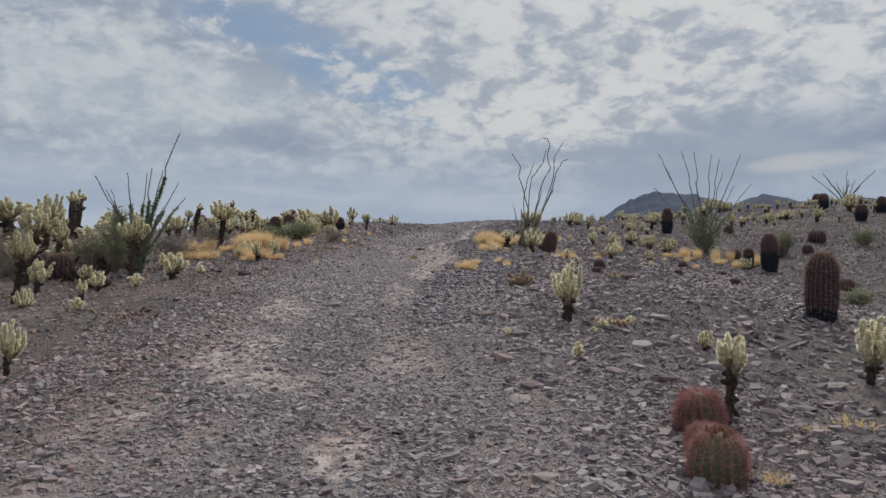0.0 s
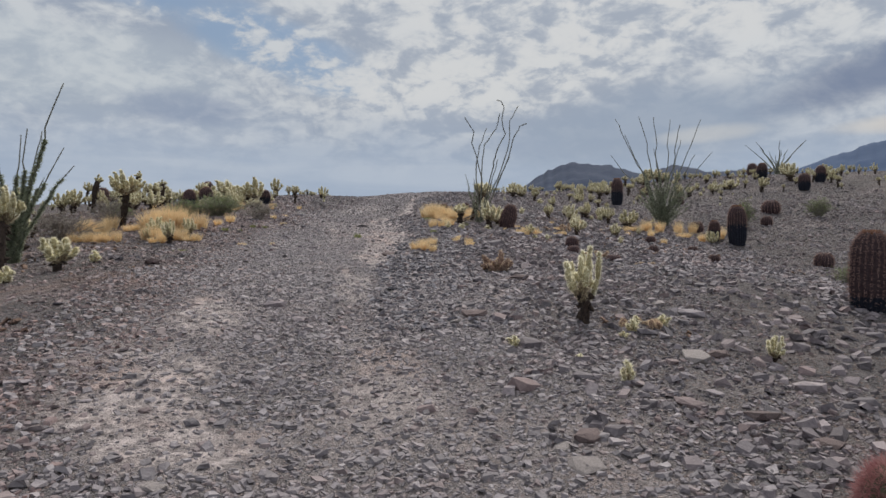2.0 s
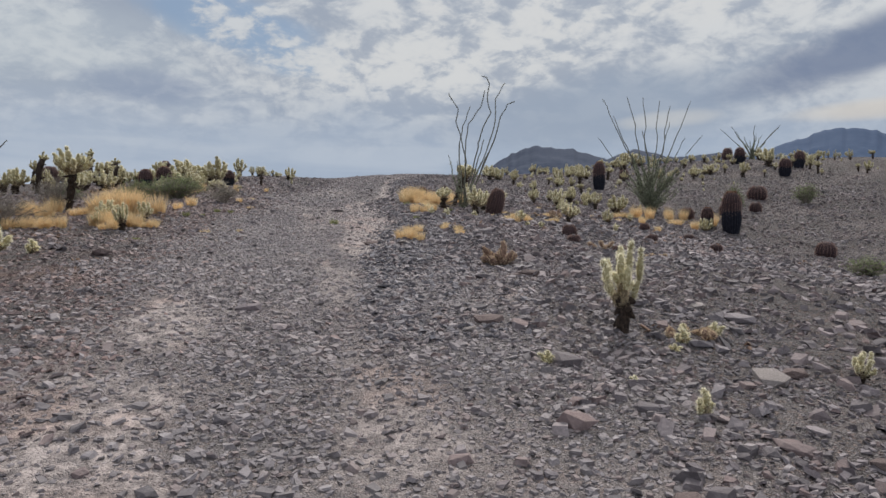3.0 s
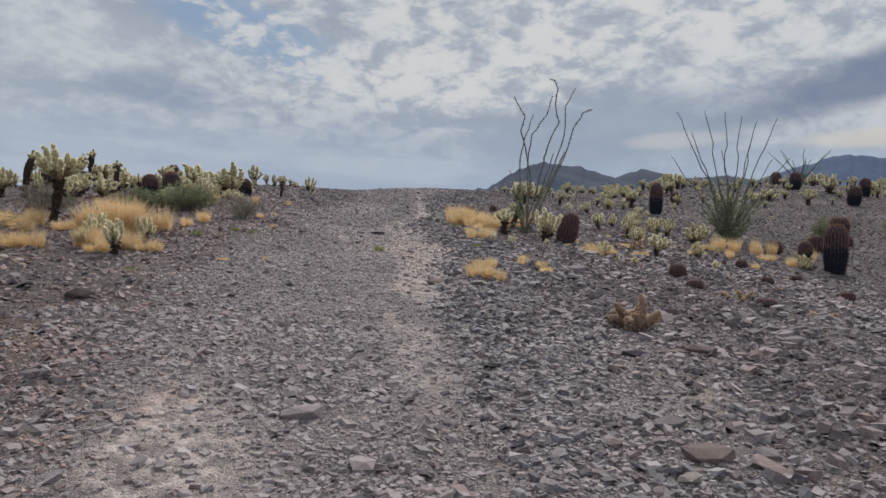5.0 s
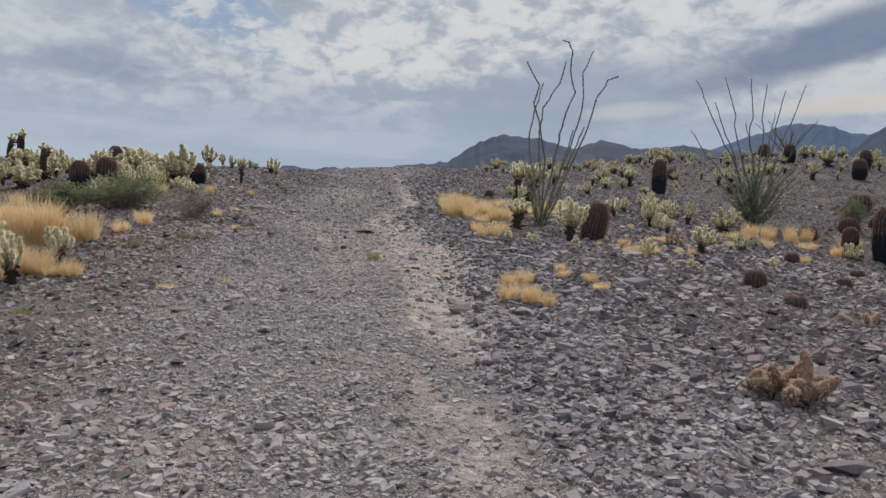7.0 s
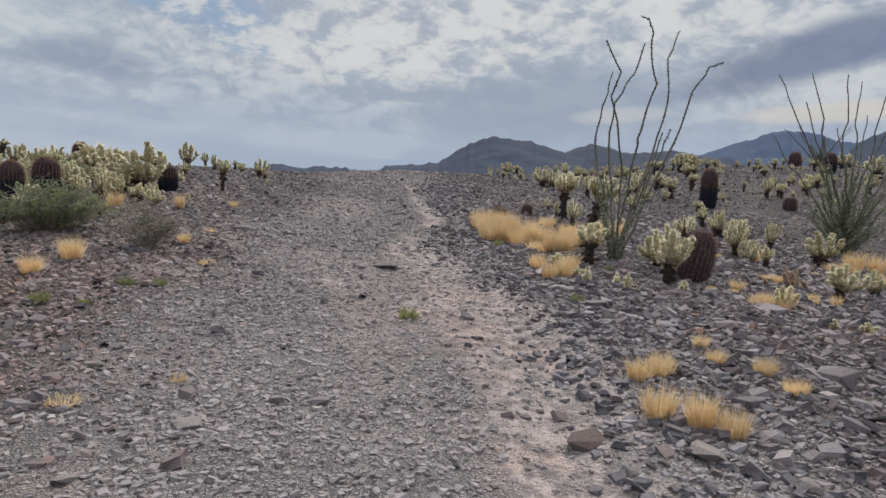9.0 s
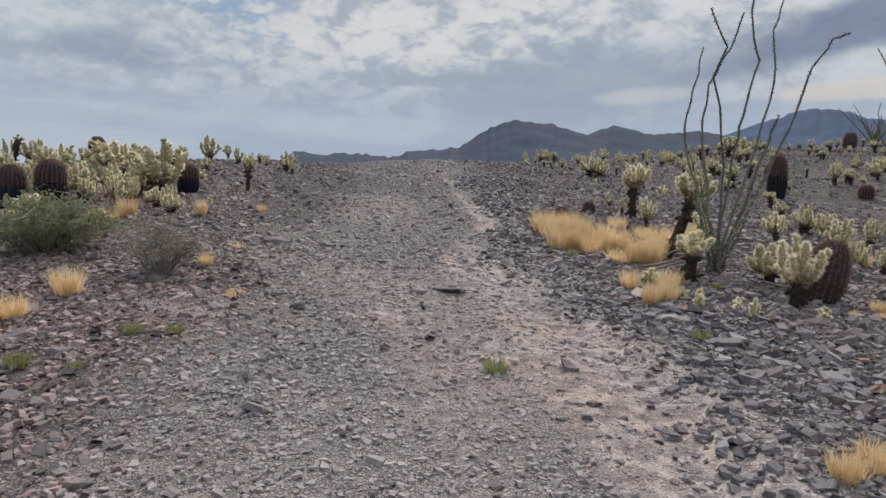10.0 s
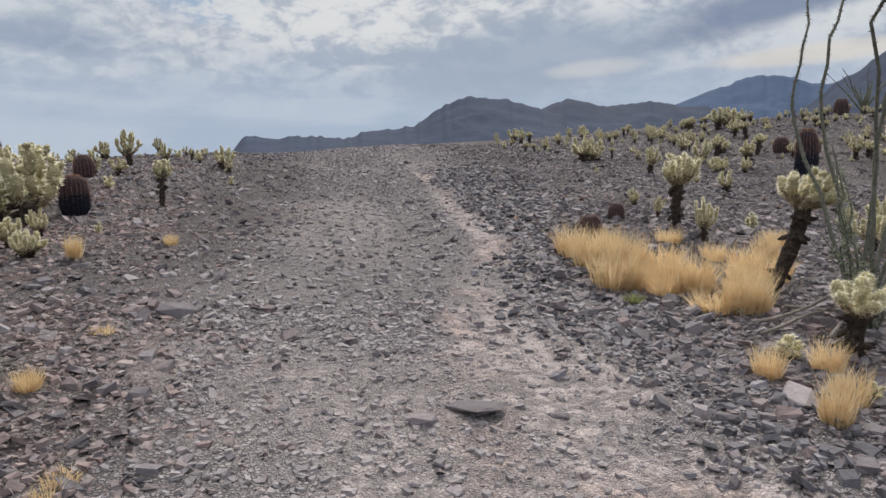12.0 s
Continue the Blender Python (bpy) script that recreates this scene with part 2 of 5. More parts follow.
DEAD_SKIN = plain_material("dead_joint", (0.15, 0.098, 0.078), (0.33, 0.225, 0.175), 25, 0.9, 0.004)
DEAD_SPINE = plain_material("dead_spine", (0.56, 0.43, 0.29), (0.76, 0.63, 0.47), 12, 0.8, 0.0, 0.35)
BARREL_SKIN = plain_material("barrel_skin", (0.042, 0.026, 0.032), (0.090, 0.062, 0.066), 18, 0.8, 0.006)
GREEN_BARREL = plain_material("green_barrel_skin", (0.070, 0.085, 0.055), (0.15, 0.165, 0.10), 18, 0.8, 0.006)
BARREL_SPINE = plain_material("barrel_spine", (0.20, 0.115, 0.100), (0.37, 0.250, 0.215), 10, 0.75, 0.0, 0.15)
# blue-black skin and spines for the lower part of the tall barrels
LOWER_BARREL_SKIN = plain_material("lower_barrel_skin", (0.010, 0.012, 0.022), (0.026, 0.029, 0.044), 18, 0.8, 0.006)
LOWER_BARREL_SPINE = plain_material("lower_barrel_spine", (0.022, 0.024, 0.036), (0.055, 0.058, 0.078), 10, 0.8, 0.0)
RED_SPINE = plain_material("red_spine", (0.32, 0.125, 0.13), (0.54, 0.31, 0.30), 14, 0.7, 0.0, 0.3)
BARREL_CROWN = plain_material("barrel_crown", (0.13, 0.060, 0.040), (0.27, 0.14, 0.09), 20, 0.8, 0.006)
OCOTILLO_BARK = plain_material("ocotillo_bark", (0.095, 0.098, 0.080), (0.22, 0.215, 0.175), 40, 0.9, 0.006)
OCOTILLO_LEAF = plain_material("ocotillo_leaf", (0.22, 0.25, 0.175), (0.37, 0.40, 0.29), 12, 0.7, 0.0, 0.35)
STRAW = plain_material("dry_straw", (0.68, 0.50, 0.28), (0.93, 0.78, 0.52), 6, 0.75, 0.0, 0.45, 0.2)
WEED = plain_material("green_weed", (0.20, 0.22, 0.09), (0.37, 0.39, 0.19), 8, 0.75, 0.0, 0.4)
LEAF = plain_material("bush_leaf", (0.175, 0.235, 0.11), (0.35, 0.41, 0.21), 7, 0.65, 0.0, 0.5)
PALE_LEAF = plain_material("pale_dry_leaf", (0.26, 0.24, 0.20), (0.48, 0.46, 0.40), 9, 0.8, 0.0, 0.3)
TWIG = plain_material("grey_twig", (0.17, 0.145, 0.13), (0.36, 0.32, 0.285), 12, 0.9, 0.003)
# blue air haze of the distance is put into the hills' rock colour
HAZED_HILL = plain_material("hazed_hill_rock", (0.017, 0.033, 0.074), (0.032, 0.049, 0.092), 0.02, 0.95, 1.5, 0.0, 0.1, ((0.036, 0.046, 0.072), 0.4))
# the farthest range has more haze in its base colours, paler and bluer
HAZED_FAR_HILL = plain_material("hazed_far_hill_rock", (0.034, 0.070, 0.150), (0.050, 0.088, 0.172), 0.012, 0.95, 2.0, 0.0, 0.1)

# ---- mesh helpers ----


def joined(pieces):
    """Puts together (vertices, faces) or (vertices, faces, slot) pieces."""
    verts, faces, slots, base = [], [], [], 0
    for piece in pieces:
        v, f = piece[0], piece[1]
        verts.extend(v)
        faces.extend([tuple(i + base for i in face) for face in f])
        slots.extend([piece[2] if len(piece) > 2 else 0] * len(f))
        base += len(v)
    return verts, faces, slots


def mesh_of(name, pieces, materials, smooth=True):
    verts, faces, slots = joined(pieces)
    me = bpy.data.meshes.new(name)
    me.from_pydata([tuple(v) for v in verts], [], faces)
    for m in materials:
        me.materials.append(m)
    me.polygons.foreach_set("material_index", np.array(slots, dtype=np.int32))
    me.polygons.foreach_set("use_smooth", np.full(len(faces), smooth))
    me.update()
    return me


def part(name, pieces, materials, parent, label="", smooth=True):
    ob = new(name, mesh_of(name, pieces, materials, smooth))
    ob.parent = parent
    if label:
        tagged(ob, label)
    return ob


def tube(points, radii, sides=7, cap=True):
    """A round, tapering tube along points."""
    points = [Vector(p) for p in points]
    verts, faces = [], []
    side = Vector((1, 0, 0))
    for i, (p, r) in enumerate(zip(points, radii)):
        way = (points[min(i + 1, len(points) - 1)] - points[max(i - 1, 0)]).normalized()
        side = side - way * side.dot(way)
        side = side.normalized() if side.length > 1e-4 else way.orthogonal().normalized()
        other = way.cross(side)
        for k in range(sides):
            a = 2 * math.pi * k / sides
            verts.append(p + (side * math.cos(a) + other * math.sin(a)) * r)
    for i in range(len(points) - 1):
        for k in range(sides):
            a, b = i * sides + k, i * sides + (k + 1) % sides
            faces.append((a, b, b + sides, a + sides))
    if cap:
        faces.append(tuple(range(sides - 1, -1, -1)))
        faces.append(tuple(range(len(verts) - sides, len(verts))))
    return verts, faces


def bristle(rng, points, radii, count, length, width, slot, tilt=0.5):
    """Thin spines that stand out of a tube."""
    verts, faces = [], []
    points = [Vector(p) for p in points]
    for _ in range(count):
        u = rng.random() * (len(points) - 1)
        i = min(int(u), len(points) - 2)
        f = u - i
        p, way = points[i].lerp(points[i + 1], f), (points[i + 1] - points[i]).normalized()
        r = radii[i] * (1 - f) + radii[i + 1] * f
        out = Vector((rng.gauss(0, 1), rng.gauss(0, 1), rng.gauss(0, 1)))
        out = (out - way * out.dot(way)).normalized()
        foot = p + out * r * 0.9
        aim = (out + way * rng.uniform(-tilt, tilt) * 1.4 + Vector((rng.gauss(0, .25), rng.gauss(0, .25), rng.gauss(0, .25)))).normalized()
        across = aim.cross(Vector((rng.gauss(0, 1), rng.gauss(0, 1), rng.gauss(0, 1)))).normalized() * width
        k = len(verts)
        verts += [foot - across, foot + across, foot + aim * length * rng.uniform(0.6, 1.25)]
        faces.append((k, k + 1, k + 2))
    return verts, faces, slot


def bend(rng, start, way, length, steps, drift, lift=0.0):
    """A wandering line from start."""
    p, d = Vector(start), Vector(way).normalized()
    line = [p.copy()]
    for _ in range(steps):
        d = (d + Vector((rng.gauss(0, drift), rng.gauss(0, drift), rng.gauss(0, drift) + lift))).normalized()
        p = p + d * (length / steps)
        line.append(p.copy())
    return line


# ---- ground ----


def lattice(ix, iy):
    h = (ix * 374761393 + iy * 668265263) & 0x7FFFFFFF
    h = ((h ^ (h >> 13)) * 1274126177) & 0x7FFFFFFF
    return ((h ^ (h >> 16)) & 0xFFFF) / 65535.0


def ripple(x, y, size, seed=0):
    """Smooth noise from 0 to 1 over arrays, with bumps of that size in metres."""
    x, y = np.asarray(x, float) / size + 71.3 * seed, np.asarray(y, float) / size + 37.7 * seed
    ix, iy = np.floor(x).astype(np.int64), np.floor(y).astype(np.int64)
    fx, fy = x - ix, y - iy
    fx, fy = fx * fx * (3 - 2 * fx), fy * fy * (3 - 2 * fy)
    a, b, c, d = lattice(ix, iy), lattice(ix + 1, iy), lattice(ix, iy + 1), lattice(ix + 1, iy + 1)
    return (a * (1 - fx) + b * fx) * (1 - fy) + (c * (1 - fx) + d * fx) * fy


def soft(v, w):
    return w * np.logaddexp(0, np.asarray(v, float) / w)


def step(v):
    return 1 / (1 + np.exp(-np.clip(v, -40, 40)))


def slope(x, y):
    """The lie of the land: a track that climbs to a crest, a dip and a rise beside it."""
    x, y = np.asarray(x, float), np.asarray(y, float)
    y = 160 - soft(160 - y, 25)
    y = soft(y + 14, 4) - 14
    z = 0.0946 * y - 0.1369 * soft(y - 33.31, 4) + 0.0469 * soft(y - 48.23, 6)
    z = z - 0.0591 * soft(-x - 1.5, 0.8) * np.exp(-soft(-x - 4, 2) / 12) - 0.0659 * soft(x - 1, 1) * np.exp(-soft(x - 12, 3) / 15)
    z = z - 0.4173 * np.exp(-((x - 9) / 5) ** 2 - ((y - 14) / 7) ** 2)
    z = z + 2.3685 * step((x - 12) / 4) * step((y - 24) / 5) - 0.3972 * step((x - 25) / 6) * step((y - 30) / 8) - 0.3367 * step((-x - 7) / 3) * step((y - 18) / 6)
    z = z - 0.2176 * np.exp(-((x + 0.6) / 2) ** 2) + 0.0661 - 0.0418 * np.exp(-((y - 18) / 7) ** 2)
    for a, cx, cy, r in ((-0.1295, 2, 6, 2.5), (0.1728, 5.5, 9.5, 2.5), (0.1576, -4, 20, 5), (0.177, -1, 0, 3)):
        z = z + a * np.exp(-((x - cx) ** 2 + (y - cy) ** 2) / r ** 2)
    return z


def gully(y):
    """Where the washed-out pale line runs along the track."""
    return np.interp(y, (0, 4.5, 9.3, 12.1, 13.5, 15.6, 17.2, 18.5, 20.6, 23, 26.2, 34), (-0.75, -0.62, -0.56, -0.5, -0.2, 0.18, 0.1, -0.1, 0.62, 0.95, 1.27, 1.9))


def track(x, y):
    """1 on the driven track, 0 off it."""
    mid = np.interp(y, (0, 6, 13, 19, 25, 34), (-0.7, -0.6, -0.95, -0.5, 0.7, 1.4))
    half = np.interp(y, (0, 6, 13, 19, 25, 34), (1.6, 1.6, 1.7, 1.35, 1.35, 1.5))
    return step((half - np.abs(x - mid + 0.5 * (ripple(x, y, 1.3, 3) - 0.5))) / 0.16)


def height(x, y):
    near = np.exp(-((np.asarray(y, float) - 12) / 26) ** 2)
    z = slope(x, y)
    z = z + (0.10 * (ripple(x, y, 2.3, 1) - 0.5) + 0.05 * (ripple(x, y, 0.8, 2) - 0.5)) * (1 - 0.6 * track(x, y)) * 0.8
    z = z + 0.022 * (ripple(x, y, 0.25, 4) - 0.5) * near
    width = 0.14 + 0.16 * ripple(y, y * 0 + 3, 1.7, 5)
    return z - 0.05 * np.exp(-((np.asarray(x, float) - gully(y)) / width) ** 2) * near


# bare powdery patches: x, y, half width, half length
DUST_PATCHES = (
    (-1.85, 6.3, 0.5, 0.75), (-1.4, 5.9, 0.36, 0.5), (-1.9, 4.6, 0.5, 0.8), (-0.6, 4.6, 0.28, 0.5), (-1.97, 7.4, 0.5, 0.6), (-1.96, 8.75, 0.26, 0.6), (-2.1, 9.5, 0.28, 0.5),
    (-1.95, 11.0, 0.22, 0.4), (-2.14, 11.6, 0.28, 0.4), (-2.16, 10.3, 0.2, 0.4), (-2.35, 13.2, 0.18, 0.2), (-2.0, 13.8, 0.2, 0.25), (-1.8, 14.55, 0.3, 0.4), (-1.16, 17.85, 0.32, 0.35),
    (-2.2, 17.95, 0.34, 0.34), (-1.1, 16.65, 0.2, 0.3), (-1.65, 16.75, 0.26, 0.35), (-2.65, 17.2, 0.45, 0.45), (-2.35, 16.55, 0.45, 0.4), (-1.05, 11.3, 0.2, 0.3), (0.27, 15.2, 0.18, 0.35), (-0.55, 10.4, 0.25, 0.6))


def dust_at(x, y):
    """How far pale powder lies bare: the gully in patches, the wheel tracks, thin spots elsewhere."""
    x, y = np.asarray(x, float), np.asarray(y, float)
    width = 0.13 + 0.30 * ripple(y, y * 0 + 3, 1.7, 5) ** 2 + 0.24 * np.exp(-((y - 15.6) / 1.5) ** 2) + 0.12 * np.exp(-((y - 10.5) / 1.0) ** 2)
    wander = 0.16 * (ripple(x * 0 + 1, y, 0.8, 41) - 0.5)
    broken = np.clip(0.3 * step((y - 13.5) / 0.8) + (ripple(x, y * 0.45, 0.32, 6) - 0.12) * 2.2, 0, 1) * (0.6 + 0.4 * np.clip((ripple(x, y, 1.9, 42) - 0.2) * 2, 0, 1))
    line = 1.3 * np.exp(-((x - gully(y) - wander) / width) ** 4) * broken * np.interp(y, (4, 9, 12.5, 15, 20, 30), (0.1, 0.4, 0.95, 1.7, 1.6, 0.35))
    left = (0.4 + 0.35 * step((8 - y) / 0.6)) * np.exp(-((x + 1.95) / 0.40) ** 2) * step((11 - y) / 1.2) * np.clip((ripple(x, y * 0.4, 0.5, 7) - 0.3) * 2, 0, 1)
    for cx, cy, rx, ry in DUST_PATCHES:
        left = left + (1.15 if cy < 7.6 else 0.5) * np.exp(-(((x - cx) / rx) ** 2 + ((y - cy) / ry) ** 2) ** 1.5) * np.clip((ripple(x, y * 0.6, 0.30, 43) - 0.18) * 2.2, 0, 1)
    broad = 0.7 * track(x, y) * np.clip((ripple(x, y * 0.5, 0.7, 8) - 0.52) * 2.6, 0, 1)
    specks = 0.5 * np.clip(ripple(x, y, 0.7, 9) - 0.62, 0, 1) * 2
    return np.clip(line + left + broad + specks, 0, 1)


def spaced(lo, hi, fine, coarse_lo, coarse_hi, growth=1.09):
    mid = list(np.arange(lo, hi, fine))
    for sign, end in ((1, coarse_hi), (-1, coarse_lo)):
        at, gap = (hi if sign > 0 else lo), fine
        while sign * at < sign * end:
            gap *= growth
            at += sign * gap
            mid.append(at)
    return np.array(sorted(mid))


def grid_mesh(name, X, Y, Z, mat):
    ny, nx = X.shape
    me = bpy.data.meshes.new(name)
    me.vertices.add(nx * ny)
    me.vertices.foreach_set("co", np.stack([X, Y, Z], -1).reshape(-1))
    i = np.arange(nx * ny).reshape(ny, nx)
    quads = np.stack([i[:-1, :-1], i[:-1, 1:], i[1:, 1:], i[1:, :-1]], -1).reshape(-1, 4)
    me.loops.add(quads.size)
    me.loops.foreach_set("vertex_index", quads.reshape(-1).astype(np.int32))
    me.polygons.add(len(quads))
    me.polygons.foreach_set("loop_start", np.arange(0, quads.size, 4, dtype=np.int32))
    me.polygons.foreach_set("use_smooth", np.ones(len(quads), bool))
    me.materials.append(mat)
    me.update(calc_edges=True)
    return me


def build_ground():
    xs, ys = spaced(-4.0, 4.0, 0.08, -2500, 2500), spaced(2.5, 19.5, 0.10, -2500, 3200)
    X, Y = np.meshgrid(xs, ys)
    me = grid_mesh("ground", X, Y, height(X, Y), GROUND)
    # worn is scaled along y: weak at 3, strongest near 14
    for key, values in (("dust", dust_at(X, Y)), ("worn", track(X, Y) * np.interp(Y, (3, 8, 14, 18, 24, 34), (0.25, 0.5, 1.0, 0.95, 0.6, 0.5)))):
        me.attributes.new(key, "FLOAT", "POINT").data.foreach_set("value", values.reshape(-1).astype(np.float32))
    return tagged(new("ground", me), "stony grey desert ground with a pale worn track", "ground", kind="structure")


ground = build_ground()


def floor_at(x, y):
    return float(height(np.array([x]), np.array([y]))[0])


# ---- hills on the horizon ----


def hill_range(name, label, away, ridge, mat, seed, thick=0.3):
    """ridge: compass degrees and degrees above the level, along the sky line."""
    az = np.arange(ridge[0][0], ridge[-1][0], 0.10)
    rr = np.linspace(away * (1 - thick), away * (1 + thick), 50)
    A, R = np.meshgrid(az, rr)
    top = np.interp(az, [r[0] for r in ridge], [math.tan(radians(r[1])) * away for r in ridge])
    kernel = np.hanning(9) / np.hanning(9).sum()
    top = np.convolve(np.pad(top, 4, "edge"), kernel, "valid")
    top = top + away * 0.0042 * (ripple(az, az * 0 + seed, 1.1, seed) - 0.5) + away * 0.0034 * (ripple(az, az * 0 + seed, 0.35, seed + 1) - 0.5)
    X, Y = R * np.sin(np.radians(A)), R * np.cos(np.radians(A))
    side = np.clip(1 - np.abs(R - away) / (away * thick), 0, 1)
    rough = sum((np.abs(ripple(X, Y, s, seed + k) - 0.5) * 2) * w for k, (s, w) in enumerate(((away * .07, .5), (away * .03, .3), (away * .012, .2))))
    Z = top[None, :] * side ** 0.85 * (1.0 - 0.45 * rough * (1 - side) * np.minimum(1, side * 4)) + 2.2
    tagged(new(name, grid_mesh(name, X, Y, np.where(side > 0, Z, -3), mat)), label, "mountain", kind="structure")


hill_range("hill_near", "dark blue-grey rocky desert hill", 640, ((-2.2, 0), (-0.8, 1.65), (0.5, 1.6), (1.5, 1.45), (4.3, 1.7), (6.7, 1.45), (9, 2.1), (12.2, 2.35), (14.5, 3.85), (16.8, 4.75), (19.5, 4.35), (22.2, 3.75), (25, 2.4), (28, 1.2), (31, 0)), HAZED_HILL, 11)
hill_range("hill_middle", "dark blue-grey rocky desert hills in a row", 760, ((19, 1.2), (22.3, 3.5), (24.5, 4.55), (27, 3.75), (30, 4.0), (32.1, 3.75), (34.5, 3.6), (37, 2.5), (42, 0)), HAZED_HILL, 17)
hill_range("hill_far", "hazy blue far mountain with a long back", 1500, ((29, 1.5), (32.3, 3.4), (34.1, 4.3), (36, 4.9), (38.4, 5.7), (41, 5.4), (42.5, 4.75), (44.5, 4.6), (48, 3), (53, 0)), HAZED_FAR_HILL, 23)
hill_range("hill_side", "dark steep desert mountain with a pointed top", 820, ((39, 1.5), (41.5, 3.4), (43.3, 4.9), (44.6, 5.6), (46.1, 6.9), (48, 6.8), (50, 7.4), (54, 6.2), (60, 4.5), (66, 0)), HAZED_HILL, 29)

# ---- plants ----


def rooted(thing, x, y, turn, sx, sz, lean=0.0, sink=0.02, lean_y=0.0):
    return copy_thing(thing, pose(x, y, floor_at(x, y) - sink, lean_y, lean, 0) @ pose(0, 0, 0, 0, 0, turn) @ Matrix.Diagonal((sx, sx, sz, 1)))


def forget(thing):
    """Takes the pattern that the copies were made from out of the scene."""
    for ob in (*thing.children_recursive, thing):
        bpy.data.objects.remove(ob)


def cholla(seed, trunk_share, arms, spread, tall=0.65, dense=1.0, joint_size=1.0, fat=1.0):
    """A teddy-bear cholla: a dark knobbly trunk below a crown of pale, bristling joints."""
    rng = random.Random(seed)
    root = new("cholla_cactus")
    foot = tall * trunk_share
    line = bend(rng, (0, 0, -0.04), (rng.uniform(-.15, .15), rng.uniform(-.15, .15), 1), foot + 0.10, 6, 0.10)
    radii = [0.050, 0.046, 0.044, 0.046, 0.05, 0.052, 0.045]
    radii = [r * rng.uniform(0.85, 1.15) * (0.85 + 0.45 * trunk_share) * joint_size for r in radii]
    trunk = [tube(line, radii, 9), bristle(rng, line, radii, int(420 * max(trunk_share, .15) * dense), 0.028, 0.0030 * fat, 1)]
    for _ in range(int(30 * trunk_share)):
        p = line[rng.choice((2, 3, 4, 4, 5, 5, 5))]
        out = Vector((rng.gauss(0, 1), rng.gauss(0, 1), rng.uniform(-1.2, 0.0)))
        stub = bend(rng, p, out, rng.uniform(0.08, 0.15) * joint_size, 3, 0.15)
        trunk += [tube(stub, (0.022, 0.027, 0.025, 0.010), 6), bristle(rng, stub, (0.022, 0.027, 0.025, 0.010), int(40 * dense), 0.02, 0.0028 * fat, 1)]
    part("trunk", trunk, (CHOLLA_TRUNK, CHOLLA_BARK), root, "dark dry trunk with hanging dead joints")
    head = line[-1]
    crown = tall - foot
    for i in range(arms):
        u = (i + 0.5) / arms
        turn = i * 2.39996 + rng.uniform(-.4, .4)
        fan = (0.10 + 0.90 * u ** 0.7) * 1.35     # how far the arm's tip leans out of the upright
        reach = spread * 0.5 * math.sin(fan) * rng.uniform(0.7, 1.08)
        rise = crown * (0.30 + 0.70 * math.cos(fan)) * rng.uniform(0.72, 1.05)
        start = head - Vector((0, 0, rng.uniform(0.0, 0.35) * min(foot, 0.25) + 0.03)) + Vector((math.cos(turn), math.sin(turn), 0)) * 0.015
        start.z = max(start.z, 0.0)
        out = Vector((math.cos(turn), math.sin(turn), 0))
        tip = Vector((head.x, head.y, foot)) + out * reach + Vector((0, 0, rise))
        knee = start + out * reach * rng.uniform(0.75, 1.05) + Vector((0, 0, (tip.z - start.z) * rng.uniform(0.12, 0.35)))
        thick = rng.uniform(0.027, 0.033) * joint_size
        pieces = []

        def joint(a, b, thick, old=False):
            steps = 5 if dense > 0.3 else 4
            path = [a.lerp(b, k / steps) + Vector((rng.gauss(0, .003), rng.gauss(0, .003), 0)) for k in range(steps + 1)]
            rad = [thick * v for v in ((0.62, 0.95, 1.08, 1.06, 0.90, 0.42) if dense > 0.3 else (0.62, 1.0, 1.08, 1.0, 0.42))]
            far = (b - a).length
            skin = 2 if old else 0
            pieces.append((*tube(path, rad, 8 if dense > 0.3 else 6), skin))
            pieces.append(bristle(rng, path, rad, int(2100 * far * dense) + int(30 * dense), 0.031, 0.0016 * fat, skin + 1, 0.35))
            end = [b - (b - a).normalized() * 0.012, b + (b - a).normalized() * 0.001]
            pieces.append(bristle(rng, end, (thick * .5, thick * .3), int(44 * dense), 0.031, 0.0016 * fat, skin + 1, 2.0))

        def bow(f):
            return start.lerp(knee, f).lerp(knee.lerp(tip, f), f)

        count = max(1, min(4, round(((knee - start).length + (tip - knee).length) / (0.15 * joint_size))))
        for k in range(count):
            a, b = bow(k / count), bow((k + 1) / count)
            joint(a, b, thick * (0.92 + 0.1 * k), old=(k == 0 and count > 1))
            if k and rng.random() < 0.5 or count == 1 and rng.random() < 0.4:
                side = Vector((out.x * 0.6 + rng.gauss(0, .7), out.y * 0.6 + rng.gauss(0, .7), rng.uniform(0.3, 1.1))).normalized()
                joint(a, a + side * rng.uniform(0.06, 0.11) * joint_size, thick * 0.9)
        if rng.random() < 0.35:
            side = Vector((rng.gauss(0, .8), rng.gauss(0, .8), 0.8)).normalized()
            joint(tip - side * 0.01, tip + side * rng.uniform(0.04, 0.07) * joint_size, thick * 0.8)
        part("arm", pieces, (CHOLLA_SKIN, CHOLLA_SPINE, OLD_SKIN, OLD_SPINE), root)
    return root


